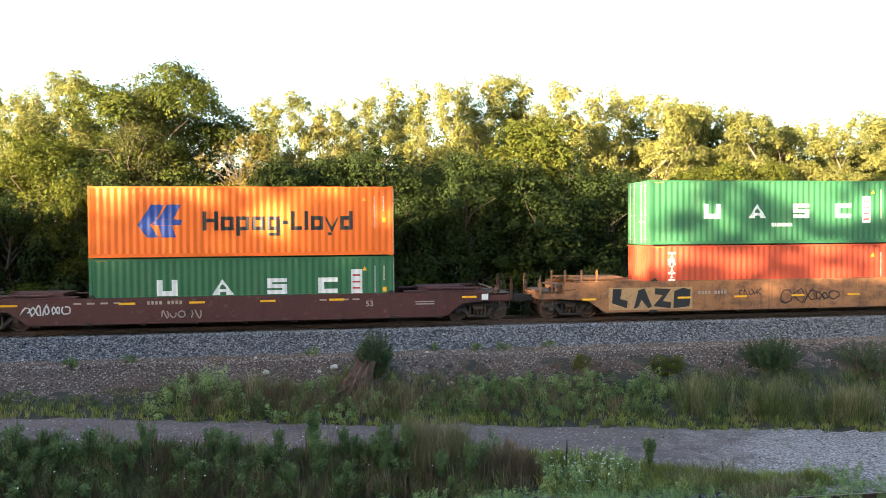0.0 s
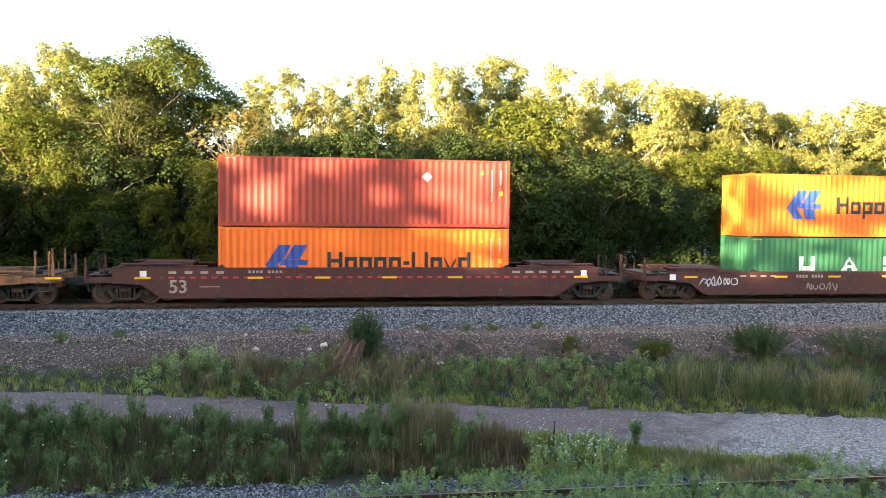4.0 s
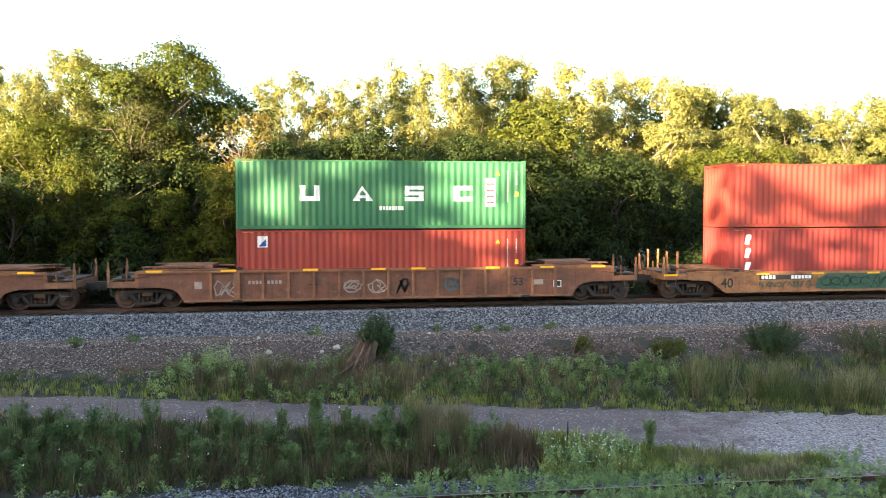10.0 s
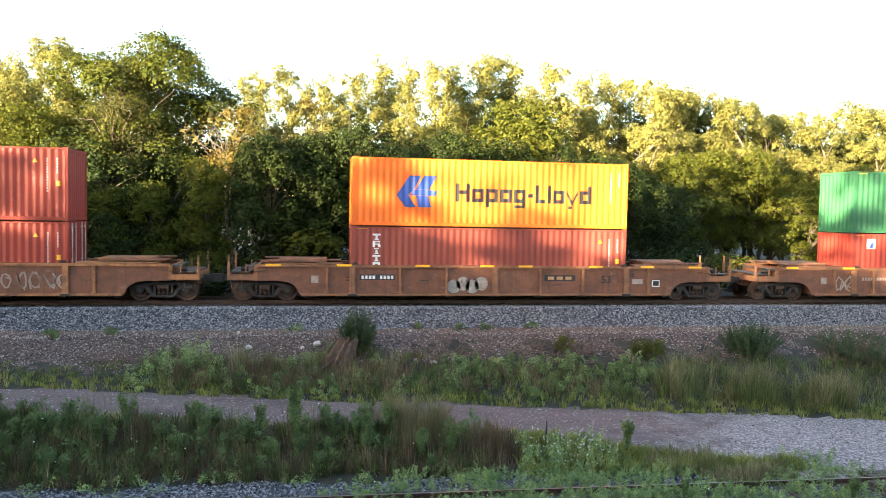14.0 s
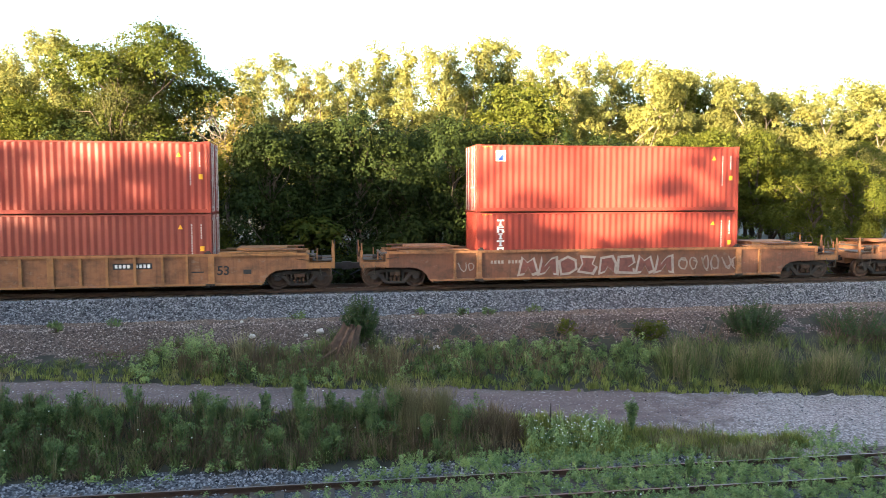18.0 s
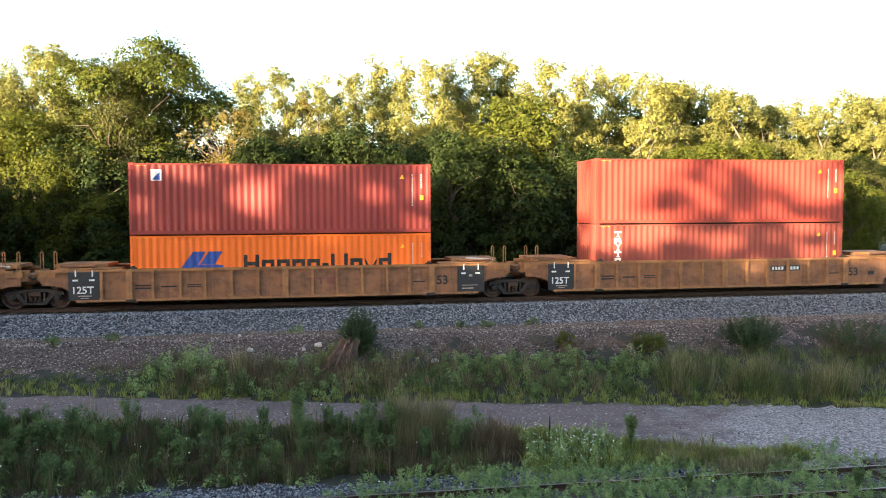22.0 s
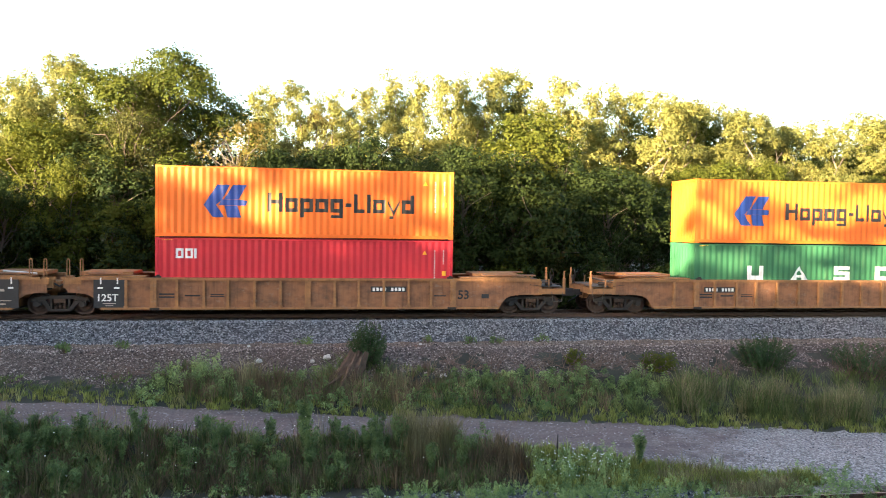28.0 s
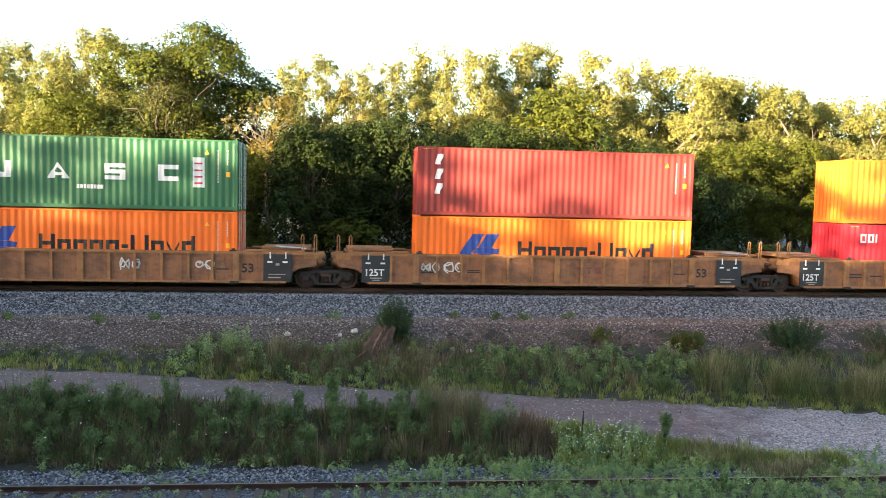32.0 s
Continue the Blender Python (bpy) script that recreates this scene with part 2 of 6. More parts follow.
M = {
    "orange": paint("orange_paint", (0.80, 0.150, 0.016), amount=0.18, rust=False),
    "green": paint("green_paint", (0.026, 0.128, 0.056), amount=0.25, rust=False),
    "red": paint("red_oxide_paint", (0.27, 0.037, 0.024), amount=0.25),
    "brown": paint("brown_red_paint", (0.23, 0.047, 0.033), amount=0.28),
    "wine": paint("wine_red_paint", (0.225, 0.029, 0.024), amount=0.25),
    "bright": paint("bright_red_paint", (0.52, 0.022, 0.035), amount=0.18),
    "vermilion": paint("vermilion_paint", (0.44, 0.065, 0.028), amount=0.25),
    "car_yellow": paint("faded_yellow_car_paint", (0.33, 0.150, 0.058), (0.13, 0.06, 0.03), 0.65, 0.6, grime=0.5),
    "plate_yellow": paint("grimy_yellow_plate_paint", (0.265, 0.116, 0.056), (0.10, 0.052, 0.034), 0.7, 0.6, grime=0.6),
    "plate_brown": paint("grimy_brown_plate_paint", (0.185, 0.076, 0.045), (0.085, 0.042, 0.028), 0.7, 0.6, grime=0.6),
    "car_brown": paint("rusty_brown_car_paint", (0.25, 0.110, 0.054), (0.09, 0.045, 0.028), 0.7, 0.6, grime=0.55),
    "car_orange": paint("weathered_orange_car_paint", (0.34, 0.148, 0.062), (0.12, 0.052, 0.03), 0.65, 0.65, grime=0.75),
    "car_maroon": paint("dull_maroon_car_paint", (0.075, 0.022, 0.020), (0.03, 0.016, 0.013), 0.65, 0.6, grime=0.4),
    "black": plain("black_panel_paint", (0.02, 0.021, 0.023), 0.6),
    "white": plain("white_stencil_paint", (0.72, 0.72, 0.70), 0.6, 0, 0.1),
    "dimwhite": plain("dim_white_print", (0.5, 0.45, 0.42), 0.6, 0, 0.2),
    "faint": plain("worn_white_stencil_paint", (0.34, 0.28, 0.24), 0.7, 0, 0.25),
    "blue": plain("blue_logo_paint", (0.018, 0.062, 0.29), 0.5, 0, 0.12),
    "ink": plain("black_logo_paint", (0.012, 0.012, 0.014), 0.5, 0, 0.1),
    "marker": plain("yellow_reflective_strip", (0.85, 0.42, 0.02), 0.4, 0, 0.12),
    "redmark": plain("red_label_paint", (0.5, 0.03, 0.03), 0.5),
    "fadedred": plain("faded_red_logo_paint", (0.17, 0.055, 0.042), 0.7, 0, 0.3),
    "teal": plain("teal_spray_paint", (0.045, 0.13, 0.14), 0.6),
    "moss": plain("dark_green_spray_paint", (0.035, 0.085, 0.05), 0.6, 0, 0.3),
    "tan": plain("tan_spray_paint", (0.42, 0.24, 0.11), 0.6),
    "steel": plain("grimy_truck_steel", (0.036, 0.028, 0.024), 0.75, 0.2, 0.4),
    "wheel": plain("rusty_wheel_steel", (0.085, 0.048, 0.033), 0.6, 0.5, 0.4),
    "grating": plain("galvanised_grating", (0.12, 0.10, 0.085), 0.6, 0.5, 0.3),
    "rod": plain("galvanised_rod", (0.45, 0.44, 0.42), 0.45, 0.6),
    "rail": plain("rusty_rail_steel", (0.075, 0.042, 0.028), 0.6, 0.4, 0.3),
    "polish": plain("worn_rail_head", (0.20, 0.17, 0.15), 0.35, 0.7, 0.2),
    "tie": plain("weathered_timber", (0.075, 0.058, 0.045), 0.9, 0, 0.4, 12),
    "bark": plain("grey_brown_bark", (0.10, 0.075, 0.055), 0.9, 0, 0.4, 4),
    "paleb": plain("pale_bark", (0.13, 0.105, 0.08), 0.9, 0, 0.3, 4),
    "ballast": stone_material("grey_ballast", (0.045, 0.048, 0.055), (0.24, 0.245, 0.265), (0.11, 0.11, 0.12), 0.6, 0.055),
    "gravel": stone_material("brown_gravel", (0.058, 0.043, 0.037), (0.29, 0.225, 0.195), (0.115, 0.080, 0.064), 0.5, 0.05),
    "roadm": road_material(),
    "bench": stone_material("dusty_tan_bench", (0.125, 0.088, 0.068), (0.30, 0.225, 0.18), (0.22, 0.160, 0.122), 0.7, 0.035),
    "soil": plain("grassy_soil", (0.034, 0.033, 0.021), 0.95, 0, 0.5, 1.5),
    # green leaves darkened so that their colour holds the wood's shade
    "leaf_shaded": leaf_material("dark_green_leaves", (0.011, 0.023, 0.006), (0.038, 0.056, 0.012), 0.22),
    "leaf_mid": leaf_material("mid_green_leaves", (0.048, 0.072, 0.011), (0.130, 0.140, 0.022)),
    "leaf_oak": leaf_material("glossy_oak_leaves", (0.040, 0.064, 0.010), (0.115, 0.128, 0.020), 0.35),
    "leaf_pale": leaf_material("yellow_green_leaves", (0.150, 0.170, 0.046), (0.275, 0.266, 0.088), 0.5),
    "leaf_dull": leaf_material("dull_olive_leaves", (0.045, 0.058, 0.018), (0.105, 0.105, 0.034)),
    "leaf_autumn": leaf_material("ochre_leaves", (0.12, 0.105, 0.028), (0.22, 0.175, 0.05)),
    "grass": grass_material("green_grass", ((0.058, 0.088, 0.030), (0.235, 0.295, 0.090), (0.30, 0.245, 0.12))),
    "straw": grass_material("straw_grass", ((0.17, 0.15, 0.075), (0.44, 0.375, 0.20), (0.15, 0.18, 0.07))),
    "stalk": grass_material("brown_dry_stalks", ((0.115, 0.080, 0.050), (0.34, 0.245, 0.145), (0.19, 0.175, 0.075))),
    "lush": grass_material("fresh_short_grass", ((0.18, 0.215, 0.055), (0.42, 0.45, 0.12), (0.42, 0.35, 0.15))),
    "weed": leaf_material("grey_green_weed", (0.046, 0.090, 0.036), (0.200, 0.280, 0.100), 0.15, 4.0),
    "fresh": leaf_material("fresh_green_weed", (0.100, 0.175, 0.062), (0.350, 0.460, 0.180), 0.15, 4.0),
    "bushleaf": leaf_material("dark_bush_leaves", (0.022, 0.046, 0.018), (0.075, 0.120, 0.046), 0.2),
    "petal": plain("white_petals", (0.75, 0.74, 0.68), 0.7, 0, 0.08),
}

# ---- mesh helpers ----
def tri_mesh(name, verts, faces):
    me = bpy.data.meshes.new(name)
    verts, faces = np.asarray(verts, np.float32), np.asarray(faces, np.int32)
    n, k = faces.shape
    me.vertices.add(len(verts))
    me.vertices.foreach_set("co", verts.ravel())
    me.loops.add(n * k)
    me.loops.foreach_set("vertex_index", faces.ravel())
    me.polygons.add(n)
    me.polygons.foreach_set("loop_start", np.arange(0, n * k, k, dtype=np.int32))
    me.update(calc_edges=True)
    return me


def ob_of(name, me, material, parent=None, label="", kind=""):
    if material is not None:
        me.materials.clear()
        me.materials.append(material)
    ob = new(name, me)
    ob.parent = parent
    return tagged(ob, label, kind=kind)


def part(name, bm, material, parent, label=""):
    me = bpy.data.meshes.new(name)
    bm.to_mesh(me)
    bm.free()
    return ob_of(name, me, material, parent, label)


def box(bm, x0, x1, y0, y1, z0, z1):
    v = [bm.verts.new(p) for p in ((x0, y0, z0), (x1, y0, z0), (x1, y1, z0), (x0, y1, z0), (x0, y0, z1), (x1, y0, z1), (x1, y1, z1), (x0, y1, z1))]
    for f in ((3, 2, 1, 0), (4, 5, 6, 7), (0, 1, 5, 4), (1, 2, 6, 5), (2, 3, 7, 6), (3, 0, 4, 7)):
        bm.faces.new([v[i] for i in f])
    return bm


def prism(bm, pts, y0, y1):
    """A plate whose outline is given in x and z, from y0 to y1."""
    a = [bm.verts.new((x, y0, z)) for x, z in pts]
    b = [bm.verts.new((x, y1, z)) for x, z in pts]
    bm.faces.new(a)
    bm.faces.new(b[::-1])
    for i in range(len(pts)):
        j = (i + 1) % len(pts)
        bm.faces.new((a[j], a[i], b[i], b[j]))
    return bm


def tube(bm, p, q, r0, r1=None, n=8, caps=True):
    p, q = Vector(p), Vector(q)
    r1 = r0 if r1 is None else r1
    d = (q - p).normalized()
    u = d.orthogonal().normalized()
    w = d.cross(u)
    rings = []
    for c, r in ((p, r0), (q, r1)):
        rings.append([bm.verts.new(c + r * (math.cos(k * math.tau / n) * u + math.sin(k * math.tau / n) * w)) for k in range(n)])
    for k in range(n):
        bm.faces.new((rings[0][k], rings[0][(k + 1) % n], rings[1][(k + 1) % n], rings[1][k]))
    if caps:
        bm.faces.new(rings[0][::-1])
        bm.faces.new(rings[1])
    return bm


def B(*args):
    return box(bmesh.new(), *args)


def boxes(*items):
    bm = bmesh.new()
    for it in items:
        box(bm, *it)
    return bm


rng = np.random.default_rng(7)

# ---- the ground ----
TRACK = 33.0     # centre line of the main track; its rail tops are at z = 0
SIDE = 17.45     # centre line of the siding at x = 0
SIDE_Z = -3.12   # its rail tops


def side_y(x):
    return SIDE - 0.024 * x


RX = (-60, -20, -8.3, -1.25, 6.3, 14.2, 19, 30, 60)
R_Z = (-1.5, -1.75, -2.0, -2.4, -2.7, -2.95, -3.05, -3.15, -3.2)
R_FAR = (26.2, 25.8, 25.4, 25.0, 24.6, 23.7, 22.9, 21.0, 17.0)
N_X = (-60, -8, -1, 5, 8.7, 11.5, 13.3, 16, 22, 60)
N_Y = (22.4, 22.2, 21.9, 21.2, 20.2, 19.0, 18.2, 15.5, 11.0, 11.0)


def wobble(x, y, s, seed=0.0):
    return np.sin(x * s + seed) * np.cos(y * s * 1.3 + seed * 2) * 0.5 + np.sin(x * s * 2.3 + y * s * 1.7 + seed) * 0.3 + np.sin(x * s * 5.1 - y * s * 4.3 + seed) * 0.2


def ground_z(x, y):
    x, y = np.asarray(x, float), np.asarray(y, float)
    zr, yf, yn = np.interp(x, RX, R_Z), np.interp(x, RX, R_FAR), np.interp(x, N_X, N_Y)
    base = SIDE_Z - 0.16
    z = np.full(np.broadcast(x, y).shape, base)
    # from the siding's bed up to the road, the road, and the slope up to the bench beside the ballast
    lo = np.maximum(side_y(x) + 2.2, 0)
    t = np.clip((y - lo) / np.maximum(yn - lo, 0.4), 0, 1)
    z = np.where(y > lo, base + (zr - base) * t * t * (3 - 2 * t), z)
    z = np.where(y > yn, zr, z)
    t = np.clip((y - side_y(x) - 1.4) / 2.4, 0, 1)
    z = np.where(y > side_y(x), np.minimum(z, base + (zr - base) * t * t * (3 - 2 * t)), z)
    t = np.clip((y - yf) / np.maximum(26.8 - yf, 0.2), 0, 1)
    z = np.where(y > yf, zr + (-1.45 - zr) * t, z)
    z = np.where(y > 26.8, -1.45 + 0.6 * np.clip((y - 26.8) / 1.3, 0, 1), z)
    z = np.where(y > 29.9, -0.85 + 0.63 * np.clip((y - 29.9) / 1.25, 0, 1), z)
    z = np.where(y > 34.9, -0.22 - 0.6 * np.clip((y - 34.9) / 1.3, 0, 1), z)
    z = np.where(y > 36.5, -0.82 + 0.5 * np.clip((y - 36.5) / 20, 0, 1), z)
    z = np.where(np.abs(y - side_y(x)) < 2.0, np.minimum(z, base), z)
    z = np.where(y < side_y(x) - 2.0, np.minimum(z, base + 0.1), z)
    # the bank on which the camera stands
    t = np.clip((8.5 - y) / 7.0, 0, 1)
    z = np.where(y < 8.5, base + (2.2 - base) * t * t * (3 - 2 * t), z)
    rough = np.where((y > 31.0) & (y < 35), 0.0, 0.05)
    return z + rough * wobble(x, y, 1.1) + 0.5 * rough * wobble(x, y, 3.7, 2.0)


def zone(x, y):
    """0 soil, 1 ballast, 2 gravel, 3 road, 4 dusty bench."""
    e = 0.35 * wobble(x, y, 0.9, 4.0) + 0.2 * wobble(x, y, 3.1, 1.0)
    yf, yn = np.interp(x, RX, R_FAR), np.interp(x, N_X, N_Y)
    k = np.zeros(np.broadcast(x, y).shape, int)
    k = np.where((y > yn + 0.4 * e) & (y < yf + 0.4 * e), 3, k)
    k = np.where((y > 26.5 + 1.2 * e) & (y < 36.4), 2, k)
    broken = wobble(x, y, 1.7, 2.6) + 0.5 * wobble(x, y, 4.9, 0.7)
    k = np.where((k == 2) & (y < 27.75 + 0.3 * e) & (x > 2.0) & (broken > 0.12), 0, k)     # dark soil in the broken edge
    k = np.where((y > 28.75 + 0.5 * e - 0.35 * np.clip(x / 12, -0.6, 1)) & (y < 29.9), 4, k)
    k = np.where((y > 29.75 + 0.5 * e) & (y < 36.0), 1, k)
    k = np.where((np.abs(y - side_y(x)) < 2.15 + 0.8 * e) & ((x < 13.0 + e) | (np.abs(y - side_y(x)) < 1.0)), 1, k)
    return k


gx = np.unique(np.concatenate([np.array([-1500, -700, -350, -200, -120, -80, -60, -48]), np.arange(-40, 62, 0.3), np.array([64, 70, 80, 100, 140, 220, 400, 800, 1500])]))
gy = np.unique(np.concatenate([np.array([-1500, -600, -250, -120, -70, -45, -30, -20, -12, -6]), np.arange(0, 12, 1.0), np.arange(12, 38, 0.2), np.array([39, 41, 44, 48, 54, 62, 75, 95, 130, 200, 400, 800, 1800])]))
GX, GY = np.meshgrid(gx, gy)
gv = np.stack([GX.ravel(), GY.ravel(), ground_z(GX, GY).ravel()], 1)
nx, ny = len(gx), len(gy)
idx = (np.arange(ny - 1)[:, None] * nx + np.arange(nx - 1)[None, :]).ravel()
gf = np.stack([idx, idx + 1, idx + nx + 1, idx + nx], 1)
me = tri_mesh("ground", gv, gf)
for k in ("soil", "ballast", "gravel", "roadm", "bench"):
    me.materials.append(M[k])
cx, cy = gv[gf][:, :, 0].mean(1), gv[gf][:, :, 1].mean(1)
me.polygons.foreach_set("material_index", zone(cx, cy).astype(np.int32))
me.attributes.new("gravelly", "FLOAT", "POINT").data.foreach_set("value", np.clip((gv[:, 0] - 10.5 - 0.75 * (gv[:, 1] - 20)) / 7.0 + 0.5, 0, 1).astype(np.float32))
me.polygons.foreach_set("use_smooth", np.ones(len(gf), bool))
tagged(ob_of("ground", me, None), "shaded ground with ballast, brown gravel, dirt road and soil", "ground", kind="structure")


def scatter_stones(name, n, pick, size, material, label):
    """Loose stones as rough, low solids, joined."""
    xs, ys = pick(n)
    zs = ground_z(xs, ys)
    base = np.array([(1, 0, 0), (-1, 0, 0), (0, 1, 0), (0, -1, 0), (0, 0, 1), (0, 0, -1)], float)
    tri = np.array([(0, 2, 4), (2, 1, 4), (1, 3, 4), (3, 0, 4), (2, 0, 5), (1, 2, 5), (3, 1, 5), (0, 3, 5)])
    n = len(xs)
    s = rng.uniform(size[0], size[1], (n, 1, 1)) * rng.uniform(0.6, 1.3, (n, 6, 1))
    a = rng.uniform(0, math.tau, n)
    v = base[None] * s
    v += rng.normal(0, 0.15, v.shape) * s
    c, d = np.cos(a)[:, None], np.sin(a)[:, None]
    v = np.stack([v[..., 0] * c - v[..., 1] * d, v[..., 0] * d + v[..., 1] * c, v[..., 2] * 0.75], -1)
    v += np.stack([xs, ys, zs + 0.012], 1)[:, None]
    f = tri[None] + 6 * np.arange(n)[:, None, None]
    return tagged(ob_of(name, tri_mesh(name, v.reshape(-1, 3), f.reshape(-1, 3)), material, label=label), category="gravel", kind="stuff")


def rock_material(name, a, b2):
    m, nt, b = nodes_of(name, 0.9, 0, 0.2)
    g = nt.nodes.new("ShaderNodeNewGeometry")
    nt.links.new(mix_rgb(nt, g.outputs["Random Per Island"], a, b2), b.inputs["Base Color"])
    return m


M["stone_grey"] = rock_material("ballast_stone", (0.015, 0.017, 0.022), (0.36, 0.365, 0.385))
M["stone_brown"] = rock_material("gravel_stone", (0.022, 0.017, 0.015), (0.45, 0.375, 0.335))


def uniform(x0, x1, y0, y1, keep=None):
    def pick(n):
        xs, ys = rng.uniform(x0, x1, n), rng.uniform(y0, y1, n)
        if keep is not None:
            k = keep(xs, ys)
            xs, ys = xs[k], ys[k]
        return xs, ys
    return pick


scatter_stones("ballast_stones", 42000, uniform(-22, 40, 29.4, 31.75, lambda x, y: zone(x, y) == 1), (0.024, 0.056), M["stone_grey"], "grey crushed stone ballast beside the main track")
scatter_stones("gravel_stones", 30000, uniform(-22, 40, 25.9, 30.0, lambda x, y: (zone(x, y) == 2) | ((zone(x, y) == 4) & (rng.uniform(0, 1, len(x)) < 0.4))), (0.018, 0.045), M["stone_brown"], "brown gravel and small stones on the railway bank")
scatter_stones("siding_stones", 9000, uniform(-14, 14, 18.2, 19.9, lambda x, y: zone(x, y) == 1), (0.025, 0.05), M["stone_grey"], "grey ballast stones along the overgrown siding")
scatter_stones("road_stones", 12000, uniform(-16, 28, 16, 26, lambda x, y: (zone(x, y) == 3) & (rng.uniform(0, 1, len(x)) < np.clip((x - 10.5 - 0.75 * (y - 20)) / 7 + 0.5, 0.06, 1))), (0.012, 0.03), M["stone_grey"], "loose light stones on the dirt road")


# ---- tracks ----
def rail_profile():
    return [(-0.07, -0.17), (0.07, -0.17), (0.07, -0.155), (0.012, -0.13), (0.012, -0.045), (0.036, -0.035), (0.036, -0.006), (0.03, 0.0), (-0.03, 0.0), (-0.036, -0.006), (-0.036, -0.035), (-0.012, -0.045), (-0.012, -0.13), (-0.07, -0.155)]


def rail_part(y, z, x0, x1, parent, slope=0.0):
    bm = bmesh.new()
    prof = rail_profile()
    ends = []
    for x in (x0, x1):
        ends.append([bm.verts.new((x, y + slope * x + a, z + b)) for a, b in prof])
    n = len(prof)
    for i in range(n):
        bm.faces.new((ends[0][i], ends[0][(i + 1) % n], ends[1][(i + 1) % n], ends[1][i]))
    ob = part("rail", bm, M["rail"], parent)
    ob.data.materials.append(M["polish"])
    ob.data.polygons[7].material_index = 1
    return ob


def track(name, yc, z, x0, x1, slope, label, step=0.53, bury=0.17):
    t = tagged(new(name), label, "railway track", kind="structure")
    for s in (-0.753, 0.753):
        rail_part(yc + s, z, x0, x1, t, slope)
    me = bpy.data.meshes.new("sleeper")
    bm = B(-0.11, 0.11, -1.3, 1.3, -0.17, 0.0)
    bmesh.ops.bevel(bm, geom=bm.edges[:], offset=0.012, segments=1, affect="EDGES")
    bm.to_mesh(me)
    bm.free()
    me.materials.append(M["tie"])
    n = 0
    x = max(x0, -40)
    while x < min(x1, 60) and n < 200:
        s = new("sleeper", me)
        s.parent = t
        s.matrix_basis = pose(x, yc + slope * x, z - bury, 0, 0, random.uniform(-1, 1))
        x += step
        n += 1
    return t


track("main_track", TRACK, 0.0, -300, 300, 0.0, "rusty steel rails on timber sleepers in grey ballast")
track("siding_track", SIDE, SIDE_Z, -120, 120, -0.024, "rusty overgrown siding rails on old timber sleepers", 0.6, 0.13)

# timber planks of the crossing at the siding
cross = tagged(new("crossing"), "weathered timber planks of a road crossing in the siding", "level crossing", kind="structure")
for i in range(5):
    part("plank", B(14.6, 21.0, side_y(16) - 0.56 + i * 0.24, side_y(16) - 0.36 + i * 0.24, SIDE_Z - 0.12, SIDE_Z - 0.008 - 0.006 * (i % 2)), M["tie"], cross)
for i in range(2):
    part("plank", B(14.9, 21.0, side_y(16) + 0.86 + i * 0.24, side_y(16) + 1.06 + i * 0.24, SIDE_Z - 0.12, SIDE_Z - 0.012), M["tie"], cross)

# ---- trees ----
def leaves_at(centres, normals, size, rg, droop=0.3, thin=False, narrow=1.0, messy=0.7, rise=0.25):
    """One folded leaf of four corners at each centre, or of three for far trees."""
    n = len(centres)
    d = normals + rg.normal(0, messy, (n, 3))
    d[:, 2] += rise
    d /= np.linalg.norm(d, axis=1)[:, None] + 1e-9
    u = np.cross(d, rg.normal(0, 1, (n, 3)))
    u /= np.linalg.norm(u, axis=1)[:, None] + 1e-9
    w = np.cross(d, u)
    s = (size * rg.uniform(0.6, 1.35, n))[:, None]
    v = np.stack([centres - u * s, centres + w * s * 0.55 * narrow - d * s * droop * 0.5, centres + u * s, centres - w * s * 0.55 * narrow - d * s * droop * 0.5], 1)
    if thin:
        v = np.stack([centres - u * s - w * s * 0.45, centres + u * s - w * s * 0.3, centres + w * s * 0.75 - d * s * droop], 1)
        return v.reshape(-1, 3), np.arange(3 * n).reshape(-1, 3)
    k = 4 * np.arange(n)[:, None]
    f = np.concatenate([k + np.array([[0, 1, 2]]), k + np.array([[0, 2, 3]])], 1).reshape(-1, 3)
    return v.reshape(-1, 3), f


def crown_points(lobes, n_clumps, per, spread, rg):
    """Centres and outward normals of leaves in clumps on the skins of the lobes (x, y, z, rx, rz)."""
    lob = np.array(lobes, float)
    area = lob[:, 3] * lob[:, 4]
    pick = rg.choice(len(lob), n_clumps, p=area / area.sum())
    d = rg.normal(0, 1, (n_clumps, 3))
    d /= np.linalg.norm(d, axis=1)[:, None]
    d[:, 2] = np.where(d[:, 2] < -0.3, -d[:, 2], d[:, 2])
    r = np.stack([lob[pick, 3], lob[pick, 3], lob[pick, 4]], 1)
    c = lob[pick, :3] + d * r * (rg.uniform(0.55, 1.08, n_clumps) ** 0.5)[:, None]
    # each clump is a small dome of leaves that face outwards
    e = rg.normal(0, 1, (n_clumps * per, 3)) + 0.75 * np.repeat(d, per, 0) + np.array([0, 0, 0.35])
    e /= np.linalg.norm(e, axis=1)[:, None] + 1e-9
    wide = spread * rg.uniform(0.6, 1.45, n_clumps)
    p = np.repeat(c, per, 0) + e * (np.repeat(wide, per) * 1.75 * rg.uniform(0.25, 1.1, n_clumps * per) ** 0.5)[:, None] * np.array([1, 1, 0.9])
    return p, e * 0.85 + 0.35 * np.repeat(d, per, 0)


def branch(bm, p, q, r0, r1, rg, bends=3, n=6):
    p, q = np.array(p, float), np.array(q, float)
    last, lr = p, r0
    for i in range(1, bends + 1):
        t = i / bends
        nxt = p + (q - p) * t + (rg.normal(0, 0.035, 3) * np.linalg.norm(q - p) if i < bends else 0)
        nr = r0 + (r1 - r0) * t
        tube(bm, last, nxt, lr, nr, n, caps=i == bends)
        last, lr = nxt, nr


